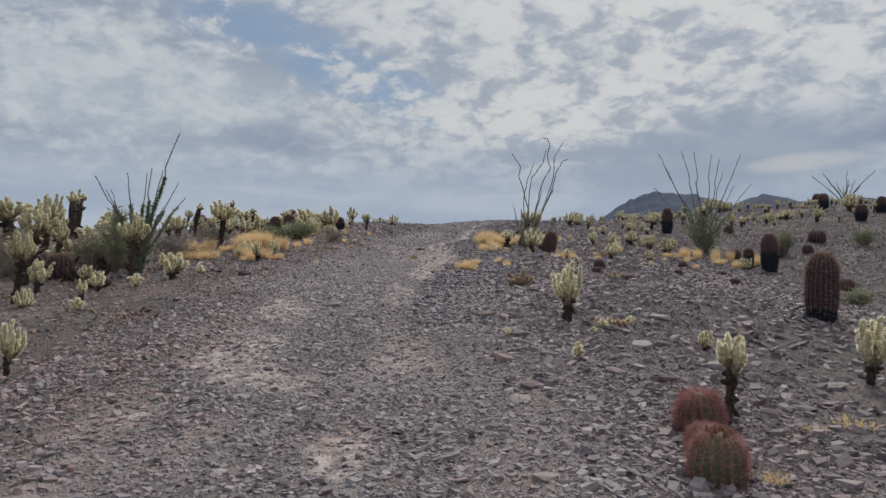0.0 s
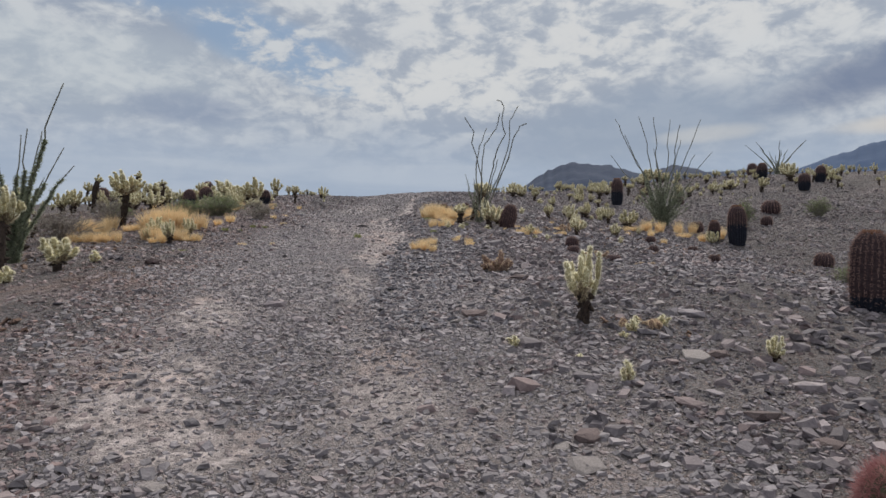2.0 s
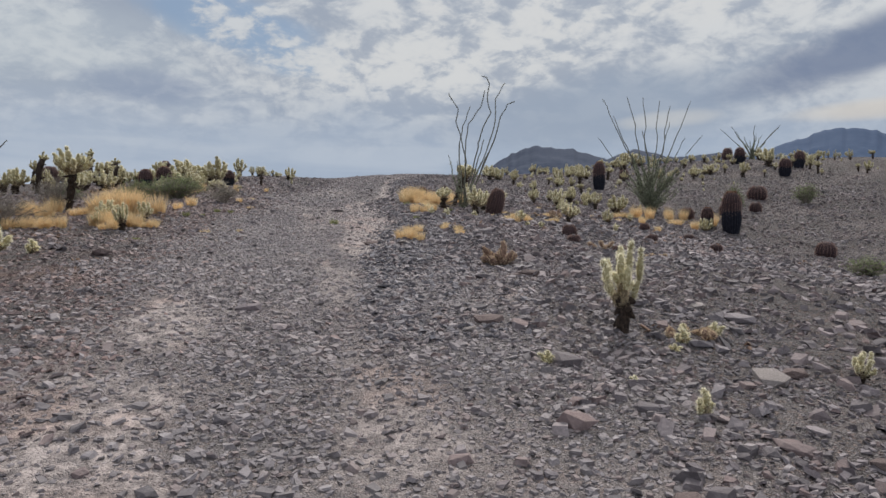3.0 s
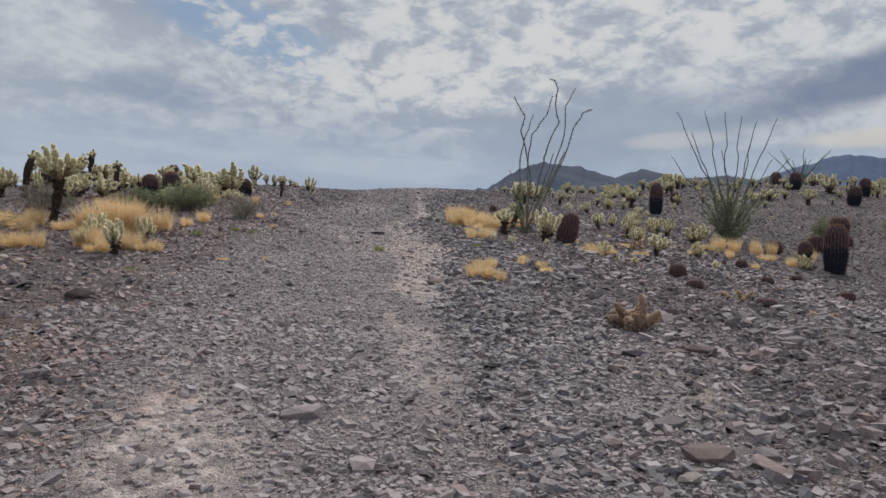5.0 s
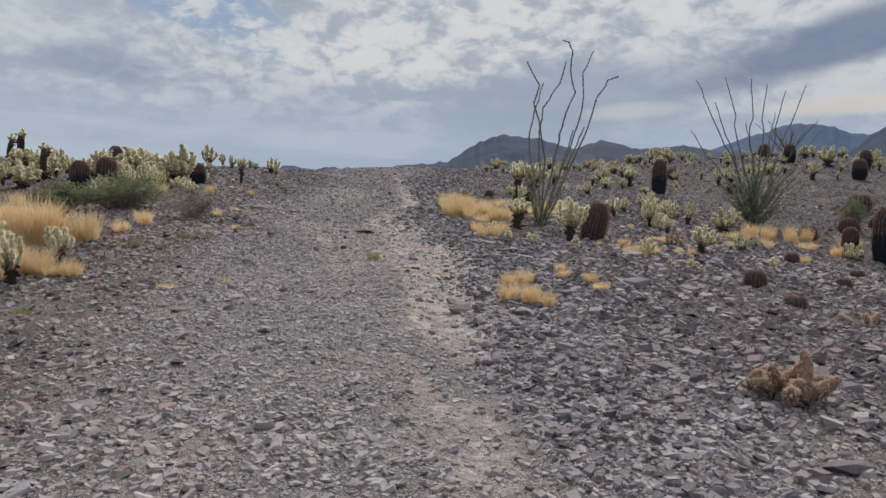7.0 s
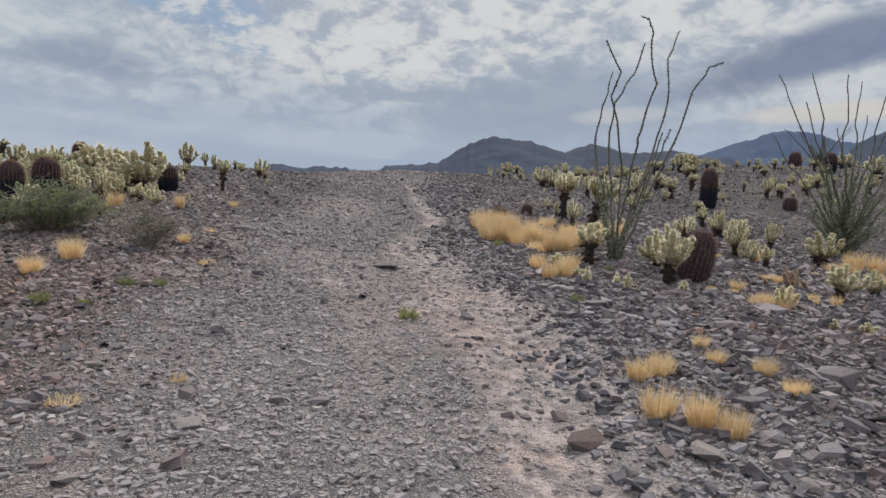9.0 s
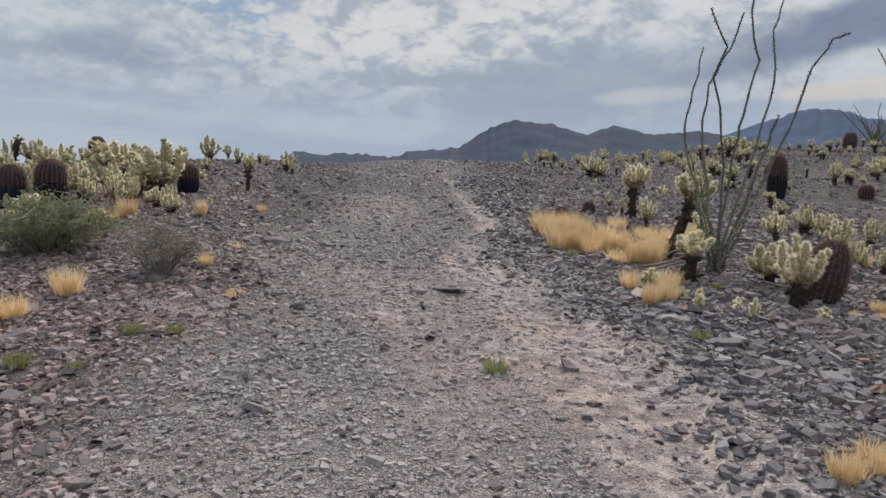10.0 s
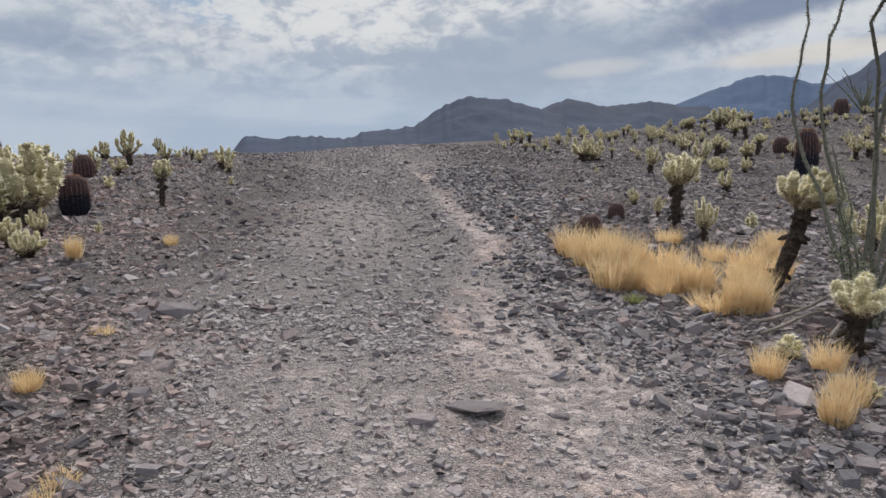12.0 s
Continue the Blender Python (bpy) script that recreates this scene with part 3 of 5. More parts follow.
CHOLLA_FORMS = {     # seed, share of trunk, arms, spread, height, density, joint size, usual width
    "tiny": (1, 0.02, 4, 0.15, 0.24, 1.0, 0.85, 0.17),
    "bush": (2, 0.06, 12, 0.62, 0.52, 0.9, 0.95, 0.64),
    "bush_b": (3, 0.14, 11, 0.46, 0.52, 0.9, 0.95, 0.48),
    "middle": (4, 0.30, 8, 0.46, 0.65, 1.0, 1.0, 0.44),
    "middle_b": (5, 0.36, 8, 0.48, 0.65, 1.0, 1.0, 0.48),
    "tall": (6, 0.55, 9, 0.40, 0.80, 1.0, 1.0, 0.42),
    "tall_b": (7, 0.62, 11, 0.46, 0.80, 1.0, 1.0, 0.48),
    "giant": (8, 0.66, 15, 0.76, 1.30, 0.75, 1.2, 0.78),
    "giant_b": (9, 0.70, 13, 0.62, 1.30, 0.75, 1.2, 0.62),
    "snag": (10, 0.84, 6, 0.34, 1.30, 0.75, 1.15, 0.42),
}
CHOLLA_KINDS, FAR_CHOLLAS, SPECK_CHOLLAS = {}, {}, {}


def reach_of(thing):
    """Height and width of a plant, fuzz left out."""
    points = np.array([v.co for ob in thing.children for v in ob.data.vertices])
    return float(np.percentile(points[:, 2], 99.5)), float(np.percentile(np.abs(points[:, :2]), 99) * 2)


for kind, (seed, share, arms, spread, tall, dense, joints, broad) in CHOLLA_FORMS.items():
    near = cholla(seed, share, arms, spread, tall, dense * 0.66, joints, 1.2)
    far = cholla(seed, share, arms, spread, tall, dense * 0.13, joints, 2.8)
    speck = cholla(seed, share, arms, spread, tall, dense * 0.06, joints, 2.8)
    CHOLLA_KINDS[kind], FAR_CHOLLAS[kind], SPECK_CHOLLAS[kind] = (near, *reach_of(near)), (far, *reach_of(far)), (speck, *reach_of(speck))
CHOLLA_WORDS = {
    "tiny": "small young pale cholla cactus among the stones",
    "bush": "low bushy cholla cactus with pale bristling arms",
    "middle": "cholla cactus with pale yellow-green crown on short trunk",
    "giant": "big old cholla cactus with pale crown above black trunk",
    "snag": "old black cholla trunk with few pale arms on top",
    "tall": "tall cholla cactus with pale crown on dark trunk",
}


def cholla_kind(rng, tall, share, lean=0.0):
    kind = "tiny" if tall < 0.24 else "bush" if share < 0.16 else "bush_b" if share < 0.19 else "middle" if share < 0.45 else "tall"
    kind = "giant" if tall > 1.0 and share > 0.25 else kind
    kind = "snag" if tall > 0.85 and share >= 0.6 and not lean else kind
    return kind + "_b" if kind in ("middle", "tall", "giant") and rng.random() < 0.5 else kind


def cholla_scale(tall, wide, high, broad):
    return min(max(wide / broad * 1.02, 0.55 * tall / high), 1.6 * tall / high)


def plant_chollas(rows, seed, lean=0.0):
    rng = random.Random(seed)
    for x, y, tall, wide, share in rows:
        kind = cholla_kind(rng, tall, share, lean)
        thing, high, broad = (CHOLLA_KINDS if y < 21 and -5.5 < x < 5 else FAR_CHOLLAS)[kind]
        made = rooted(thing, x, y, rng.uniform(0, 360), cholla_scale(tall, wide, high, broad), tall / high * 0.95, lean or rng.uniform(-4, 4), 0.02, rng.uniform(-4, 4))
        tagged(made, CHOLLA_WORDS[kind.split("_")[0]], "cactus", "cholla cacti on the slope")


def thicket(rows, seed, label):
    """Many small chollas far off, as one sheet of growth."""
    rng = random.Random(seed)
    looks = (CHOLLA_TRUNK, CHOLLA_BARK, CHOLLA_SKIN, CHOLLA_SPINE, OLD_SKIN, OLD_SPINE)
    shapes, pieces = {}, []
    for kind in CHOLLA_FORMS:
        thing, high, broad = SPECK_CHOLLAS[kind]
        verts, faces = [], []
        for ob in thing.children:
            faces += [(tuple(len(verts) + i for i in p.vertices), looks.index(ob.data.materials[p.material_index])) for p in ob.data.polygons]
            verts += [v.co.copy() for v in ob.data.vertices]
        shapes[kind] = (verts, faces, high, broad)
    for x, y, tall, wide, share in rows:
        verts, faces, high, broad = shapes[cholla_kind(rng, tall, share)]
        sx = cholla_scale(tall, wide, high, broad)
        m = pose(x, y, floor_at(x, y) - 0.02, rng.uniform(-5, 5), rng.uniform(-5, 5), rng.uniform(0, 360)) @ Matrix.Diagonal((sx, sx, tall / high * 0.95, 1))
        placed = [m @ v for v in verts]
        for slot in range(len(looks)):
            chosen = [f for f, k in faces if k == slot]
            if chosen:
                used = sorted({i for f in chosen for i in f})
                where = {v: k for k, v in enumerate(used)}
                pieces.append(([placed[i] for i in used], [tuple(where[i] for i in f) for f in chosen], slot))
    tagged(new("cholla_thicket", mesh_of("cholla_thicket", pieces, looks)), label, "cactus", kind="stuff")


# x, y, height, width, share of the height that is trunk
plant_chollas((
    (1.53, 8.35, 0.76, 0.46, 0.34), (2.04, 5.0, 0.68, 0.25, 0.5), (3.86, 6.36, 0.66, 0.48, 0.4), (1.36, 6.86, 0.18, 0.11, 0.1),
    (2.75, 7.34, 0.24, 0.16, 0.2), (0.77, 7.90, 0.11, 0.13, 0.1), (1.18, 7.39, 0.08, 0.07, 0.1), (2.75, 20.75, 0.82, 0.40, 0.58),
    (2.58, 20.05, 0.46, 0.26, 0.2), (2.10, 16.65, 0.62, 0.50, 0.33), (1.60, 17.35, 0.50, 0.30, 0.5), (2.46, 17.44, 0.40, 0.34, 0.3),
    (1.85, 8.05, 0.13, 0.12, 0.1), (1.98, 8.28, 0.10, 0.10, 0.1), (1.72, 7.92, 0.08, 0.09, 0.1), (2.2, 8.2, 0.13, 0.12, 0.1)), 1)
plant_chollas(((2.0, 18.5, 1.02, 0.44, 0.6),), 12, 17)
plant_chollas((
    (4.94, 27.27, 0.56, 0.51, 0.4), (2.0, 16.2, 0.14, 0.20, 0.05), (4.23, 19.72, 0.42, 0.39, 0.2), (1.52, 16.33, 0.18, 0.08, 0.2),
    (4.62, 19.09, 0.53, 0.30, 0.2), (4.48, 18.28, 0.33, 0.24, 0.2), (5.91, 20.05, 0.48, 0.31, 0.3), (6.1, 19.2, 0.52, 0.55, 0.25),
    (3.95, 16.5, 0.42, 0.47, 0.2), (5.09, 17.22, 0.36, 0.25, 0.2), (2.80, 15.85, 0.26, 0.20, 0.2), (5.95, 18.05, 0.25, 0.14, 0.2),
    (2.76, 15.24, 0.10, 0.09, 0.1), (2.96, 15.12, 0.12, 0.12, 0.1), (4.75, 16.06, 0.18, 0.12, 0.1), (7.72, 17.92, 0.32, 0.38, 0.1)), 2)
plant_chollas((
    (13.25, 33.78, 0.71, 0.68, 0.3), (9.34, 30.22, 0.45, 0.82, 0.2), (14.14, 26.68, 0.62, 0.44, 0.4), (18.90, 32.83, 0.61, 0.79, 0.2),
    (17.02, 29.32, 0.79, 0.74, 0.2), (13.77, 28.25, 0.40, 0.75, 0.1), (12.87, 27.60, 0.34, 0.28, 0.2), (13.27, 36.20, 0.39, 0.42, 0.2),
    (7.70, 25.95, 0.60, 0.41, 0.46), (5.25, 27.53, 0.47, 0.55, 0.1), (5.21, 25.34, 0.53, 0.31, 0.3), (8.46, 29.22, 0.40, 0.35, 0.3),
    (9.65, 31.99, 0.39, 0.47, 0.3), (7.24, 26.72, 0.55, 0.44, 0.3), (8.77, 28.19, 0.43, 0.42, 0.3), (6.9, 25.7, 0.32, 0.42, 0.1)), 3)
plant_chollas((
    (12.68, 33.69, 0.75, 0.77, 0.2), (2.78, 21.17, 0.29, 0.14, 0.2), (2.98, 22.01, 0.26, 0.15, 0.2), (10.90, 26.61, 0.56, 0.37, 0.3),
    (4.97, 20.77, 0.34, 0.2, 0.2), (1.25, 16.63, 0.17, 0.11, 0.1), (1.48, 16.47, 0.14, 0.10, 0.1), (1.27, 16.9, 0.12, 0.09, 0.1),
    (1.31, 17.48, 0.15, 0.20, 0.1), (6.2, 21.2, 0.34, 0.45, 0.1), (4.67, 18.85, 0.31, 0.28, 0.1), (5.6, 20.9, 0.5, 0.35, 0.3)), 4)
plant_chollas((
    (-5.69, 9.41, 1.05, 0.55, 0.5), (-6.57, 11.11, 1.38, 0.83, 0.48), (-7.66, 13.47, 1.57, 0.75, 0.5), (-9.4, 17.6, 1.65, 0.60, 0.6),
    (-5.0, 11.35, 1.18, 0.62, 0.55), (-4.38, 11.50, 0.48, 0.42, 0.2), (-4.85, 9.57, 0.32, 0.26, 0.2), (-5.01, 10.38, 0.32, 0.22, 0.2),
    (-4.11, 12.04, 0.19, 0.16, 0.1), (-5.32, 16.78, 1.20, 0.85, 0.5), (-12.11, 32.91, 1.05, 0.62, 0.3), (-9.03, 32.04, 0.91, 0.54, 0.6),
    (-3.56, 5.86, 0.50, 0.22, 0.4), (-8.2, 15.4, 1.2, 0.8, 0.3), (-6.4, 13.2, 0.8, 0.6, 0.3), (-9.0, 14.5, 1.5, 0.9, 0.4)), 5)
plant_chollas((
    (-3.50, 21.62, 0.82, 0.64, 0.4), (-3.73, 28.89, 0.75, 0.50, 0.3), (-3.89, 34.74, 0.52, 0.30, 0.3), (-3.21, 29.70, 0.43, 0.26, 0.3),
    (-2.51, 23.00, 0.59, 0.27, 0.5), (-2.04, 27.95, 0.47, 0.39, 0.3), (-2.50, 29.30, 0.24, 0.17, 0.3), (-9.57, 35.25, 0.88, 0.68, 0.3),
    (-10.45, 35.58, 0.90, 0.49, 0.4), (-9.03, 35.07, 0.55, 0.31, 0.3), (-8.64, 34.97, 0.51, 0.47, 0.3), (-8.16, 34.82, 0.56, 0.30, 0.4),
    (-6.85, 34.53, 0.38, 0.45, 0.3), (-3.77, 20.44, 0.48, 0.33, 0.3), (-4.66, 22.24, 0.34, 0.22, 0.2), (-4.98, 24.41, 0.30, 0.31, 0.2)), 6)
plant_chollas((
    (-4.12, 23.33, 0.58, 0.58, 0.2), (-3.17, 20.23, 0.25, 0.18, 0.2), (-4.31, 18.90, 0.30, 0.26, 0.2), (-6.43, 26.01, 0.42, 0.36, 0.3),
    (-5.51, 24.70, 0.42, 0.22, 0.2), (-2.84, 21.26, 0.13, 0.08, 0.1), (-4.55, 29.71, 0.42, 0.25, 0.3), (-3.30, 21.2, 0.27, 0.18, 0.2),
    (-10.63, 33.57, 1.34, 0.54, 0.6), (-9.89, 33.34, 1.45, 0.75, 0.6), (-8.58, 26.36, 0.60, 0.46, 0.3), (-9.78, 30.67, 0.56, 0.40, 0.3),
    (-6.03, 21.31, 0.54, 0.66, 0.2), (-3.69, 14.16, 0.44, 0.34, 0.35), (-4.18, 15.11, 0.38, 0.28, 0.2), (-3.57, 14.85, 0.36, 0.23, 0.2)), 7)
plant_chollas((
    (-4.19, 14.66, 0.25, 0.20, 0.2), (-5.05, 21.15, 0.34, 0.34, 0.2), (-5.78, 26.93, 0.40, 0.55, 0.2), (-5.32, 29.05, 0.62, 0.85, 0.3),
    (-9.01, 33.07, 0.71, 0.65, 0.3), (-11.09, 33.70, 0.68, 0.63, 0.3), (-5.2, 22.6, 0.5, 0.5, 0.2), (-4.4, 21.4, 0.45, 0.45, 0.2)), 8)


plant_chollas((
    (-9.6, 18.2, 1.75, 0.6, 0.7), (-6.9, 12.6, 1.05, 0.5, 0.55), (-5.9, 10.3, 0.55, 0.4, 0.3), (-5.6, 11.2, 0.35, 0.3, 0.2), (-4.6, 10.7, 0.22, 0.2, 0.1), (-6.2, 14.3, 0.7, 0.5, 0.5),
    (-7.3, 16.4, 1.0, 0.5, 0.65), (-7.6, 21.5, 1.1, 0.5, 0.7), (-6.6, 24.0, 0.9, 0.45, 0.65), (-5.3, 9.0, 0.28, 0.24, 0.1), (-4.4, 8.6, 0.16, 0.16, 0.1), (-5.1, 12.9, 0.3, 0.3, 0.2)), 9)
plant_chollas((
    (-4.12, 21.77, 0.46, 0.40, 0.3), (-3.80, 21.74, 0.48, 0.36, 0.3), (-3.81, 22.92, 0.55, 0.60, 0.3), (-4.22, 19.15, 0.40, 0.32, 0.2), (-4.23, 20.91, 0.36, 0.32, 0.25),
    (-3.14, 20.28, 0.24, 0.20, 0.2), (-3.72, 21.0, 0.36, 0.30, 0.25), (-4.77, 23.92, 0.75, 0.80, 0.3), (-3.37, 20.66, 0.30, 0.30, 0.2), (-4.6, 22.1, 0.5, 0.4, 0.3)), 10)


def scattered(seed, count, x0, x1, y0, y1, low, high):
    rng = random.Random(seed)
    rows = []
    for _ in range(count):
        tall = rng.uniform(low, high) * rng.choice((0.5, 0.8, 1.0, 1.0))
        rows.append((rng.uniform(x0, x1), rng.uniform(y0, y1), tall, tall * rng.uniform(0.5, 1.0), rng.choice((0.2, 0.3, 0.3, 0.5, 0.6))))
    return rows


thicket(scattered(31, 115, 8.0, 24, 25.5, 38, 0.26, 0.54) + scattered(32, 46, 4.2, 13, 24.0, 33, 0.18, 0.38) + scattered(40, 55, 6.0, 24, 32, 38, 0.30, 0.55), 38, "many pale cholla cacti on the far rise")
plant_chollas(scattered(37, 16, 3.4, 7.5, 20.5, 25.5, 0.2, 0.44), 37)
thicket(scattered(33, 50, -17, -5.0, 19, 36, 0.3, 0.66) + scattered(35, 34, -6, -1.6, 25, 36, 0.15, 0.42), 39, "many pale cholla cacti on the far bank")
plant_chollas(scattered(36, 24, -8.5, -4.7, 20, 28, 0.40, 0.78), 36)
plant_chollas(scattered(34, 22, -13, -6.8, 10, 18, 0.5, 1.25), 34)
for pattern, _, _ in (*CHOLLA_KINDS.values(), *FAR_CHOLLAS.values(), *SPECK_CHOLLAS.values()):
    forget(pattern)


def barrel(seed, tall, wide, ribs, spine_mat, spine_length, crown=True, per_rib=20, tuft=5, skin=None, fine=0.0066, bare=0.0):
    """A ribbed barrel cactus under a coat of spines. bare: share of the height, from the foot up, in blue-black."""
    rng = random.Random(seed)
    root = new("barrel_cactus")
    rings, sides = 18, ribs * 4

    def outline(u):
        body = min(1.0, 0.78 + 0.75 * u)
        dome = 0.62 if tall > wide * 1.5 else 0.38
        return wide / 2 * body * (1 - max(0.0, (u - dome) / (1 - dome)) ** 2.4) ** 0.5 + 0.004

    verts, faces = [], []
    for i in range(rings + 1):
        u = (i / rings) ** 0.85
        for k in range(sides):
            a = 2 * math.pi * k / sides
            r = outline(u) * (1 + 0.075 * math.cos(ribs * a + 0.5 * math.sin(3 * u)))
            verts.append((r * math.cos(a), r * math.sin(a), tall * u - 0.03))
    for i in range(rings):
        for k in range(sides):
            a, b = i * sides + k, i * sides + (k + 1) % sides
            faces.append((a, b, b + sides, a + sides))
    faces.append(tuple(range(rings * sides, (rings + 1) * sides)))
    body = part("body", [(verts, faces)], (skin or BARREL_SKIN, LOWER_BARREL_SKIN), root, "dark ribbed body, blue-black below" if bare else "dark green-black ribbed body")
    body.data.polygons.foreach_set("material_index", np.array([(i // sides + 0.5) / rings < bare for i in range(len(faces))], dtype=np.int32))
    sv, sf, st = [], [], []
    for k in range(ribs):
        for j in range(per_rib):
            u = 0.04 + 0.955 * max(0.0, (j + rng.uniform(-.3, .3)) / per_rib) ** 0.78
            u = min(max(u, 0.02), 0.995)
            a = 2 * math.pi * k / ribs - 0.5 * math.sin(3 * u) / ribs
            r = outline(u) * 1.07
            foot = Vector((r * math.cos(a), r * math.sin(a), tall * u - 0.03))
            out = Vector((math.cos(a), math.sin(a), 0.2 + 1.6 * max(0, u - 0.7)))
            for _ in range(tuft):
                aim = (out + Vector((rng.gauss(0, .75), rng.gauss(0, .75), rng.gauss(0, .75)))).normalized()
                length = spine_length * rng.uniform(0.6, 1.2)
                across = aim.cross(Vector((rng.gauss(0, 1), rng.gauss(0, 1), rng.gauss(0, 1)))).normalized() * wide * fine
                mid = foot + aim * length * 0.55
                tip = foot + aim * length + Vector((rng.gauss(0, .2), rng.gauss(0, .2), rng.gauss(0, .2))) * length
                n0 = len(sv)
                sv += [foot - across, foot + across, mid + across * .7, mid - across * .7, tip]
                sf += [(n0, n0 + 1, n0 + 2, n0 + 3), (n0 + 3, n0 + 2, n0 + 4)]
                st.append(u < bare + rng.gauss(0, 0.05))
    coats = part("spine_coat", [(sv, sf)], (spine_mat, LOWER_BARREL_SPINE), root, "curved reddish brown spines, black below" if bare else "curved reddish brown spines")
    coats.data.polygons.foreach_set("material_index", np.repeat(np.array(st, dtype=np.int32), 2))
    if crown:
        pieces = []
        for _ in range(26):
            a, r = rng.uniform(0, 6.28), wide * 0.26 * rng.random() ** 0.5
            p = Vector((r * math.cos(a), r * math.sin(a), tall * 0.95 - 0.03))
            bud = [p, p + Vector((0, 0, wide * 0.05)), p + Vector((rng.gauss(0, .004), rng.gauss(0, .004), wide * 0.12))]
            pieces.append(tube(bud, (wide * .035, wide * .042, wide * .012), 6))
        part("crown", pieces, (BARREL_CROWN,), root, "rusty dried buds on top")
    return root


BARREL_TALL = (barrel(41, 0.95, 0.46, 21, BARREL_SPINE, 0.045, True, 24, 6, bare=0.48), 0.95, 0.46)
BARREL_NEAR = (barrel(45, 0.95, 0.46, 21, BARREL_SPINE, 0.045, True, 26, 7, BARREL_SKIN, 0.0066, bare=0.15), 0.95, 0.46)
BARREL_PLAIN = (barrel(46, 0.60, 0.40, 21, BARREL_SPINE, 0.045, False, 22, 6), 0.60, 0.40)
BARREL_ROUND = (barrel(42, 0.45, 0.42, 18, BARREL_SPINE, 0.05, False, 18), 0.45, 0.42)
BARREL_RED = (barrel(43, 0.33, 0.36, 19, RED_SPINE, 0.055, True, 24, 7, GREEN_BARREL, 0.0042), 0.33, 0.36)
BARREL_PINK = (barrel(44, 0.33, 0.36, 19, RED_SPINE, 0.070, False, 30, 9, GREEN_BARREL, 0.0045), 0.33, 0.36)


def plant_barrels(rows, seed, kind=None, words="", group="barrel cacti on the slope", lean=0.0):
    rng = random.Random(seed)
    for x, y, tall, wide in rows:
        thing, high, broad = kind or (BARREL_TALL if tall / wide > 1.45 else BARREL_ROUND)
        made = rooted(thing, x, y, rng.uniform(0, 360), wide / broad * (0.76 if kind in (BARREL_RED, BARREL_PINK) else 0.84), tall / high * 0.97, lean or rng.uniform(-3, 3), 0.03)
        told = words or ("tall dark ribbed barrel cactus with rusty top" if thing == BARREL_TALL[0] else "round dark barrel cactus with brown-red spines")
        tagged(made, told, "cactus", group)


plant_barrels(((1.57, 3.97, 0.33, 0.37),), 51, BARREL_RED, "round red-spined barrel cactus with green flank and buds", "red-spined clump")
plant_barrels(((1.80, 4.86, 0.33, 0.36), (1.68, 4.45, 0.22, 0.26)), 52, BARREL_PINK, "round barrel cactus under dense pink-red spines", "red-spined clump")
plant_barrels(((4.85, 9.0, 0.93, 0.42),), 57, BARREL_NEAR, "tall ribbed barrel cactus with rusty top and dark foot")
plant_barrels(((2.52, 16.9, 0.60, 0.36),), 53, BARREL_PLAIN, "leaning dark barrel cactus beside a cholla", lean=14)
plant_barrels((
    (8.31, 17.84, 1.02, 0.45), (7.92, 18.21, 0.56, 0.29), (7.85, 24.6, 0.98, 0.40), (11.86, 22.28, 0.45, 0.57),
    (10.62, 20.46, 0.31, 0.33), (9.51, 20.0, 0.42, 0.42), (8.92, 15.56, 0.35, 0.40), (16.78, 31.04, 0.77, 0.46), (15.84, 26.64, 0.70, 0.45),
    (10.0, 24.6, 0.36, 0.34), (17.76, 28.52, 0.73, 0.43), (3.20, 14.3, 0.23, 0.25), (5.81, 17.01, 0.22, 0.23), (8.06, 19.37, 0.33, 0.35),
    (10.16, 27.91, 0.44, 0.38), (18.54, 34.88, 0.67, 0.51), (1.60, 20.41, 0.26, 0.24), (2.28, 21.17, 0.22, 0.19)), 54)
plant_barrels(((2.95, 13.4, 0.15, 0.22), (3.35, 12.6, 0.13, 0.24), (5.1, 15.2, 0.16, 0.2), (6.6, 16.6, 0.14, 0.22), (6.2, 14.9, 0.18, 0.24)), 56)
plant_barrels((
    (-6.46, 11.93, 0.52, 0.50), (-11.80, 33.94, 0.85, 0.74), (-10.39, 33.47, 0.67, 0.58), (-4.92, 20.64, 0.56, 0.33), (-4.52, 20.60, 0.60, 0.36),
    (-6.59, 30.53, 0.86, 0.44), (-6.32, 30.03, 0.41, 0.45), (-3.28, 22.4, 0.47, 0.32), (-7.26, 32.69, 0.50, 0.46), (-4.13, 26.99, 0.45, 0.35)), 55)
for pattern, _, _ in (BARREL_TALL, BARREL_NEAR, BARREL_PLAIN, BARREL_ROUND, BARREL_RED, BARREL_PINK):
    forget(pattern)


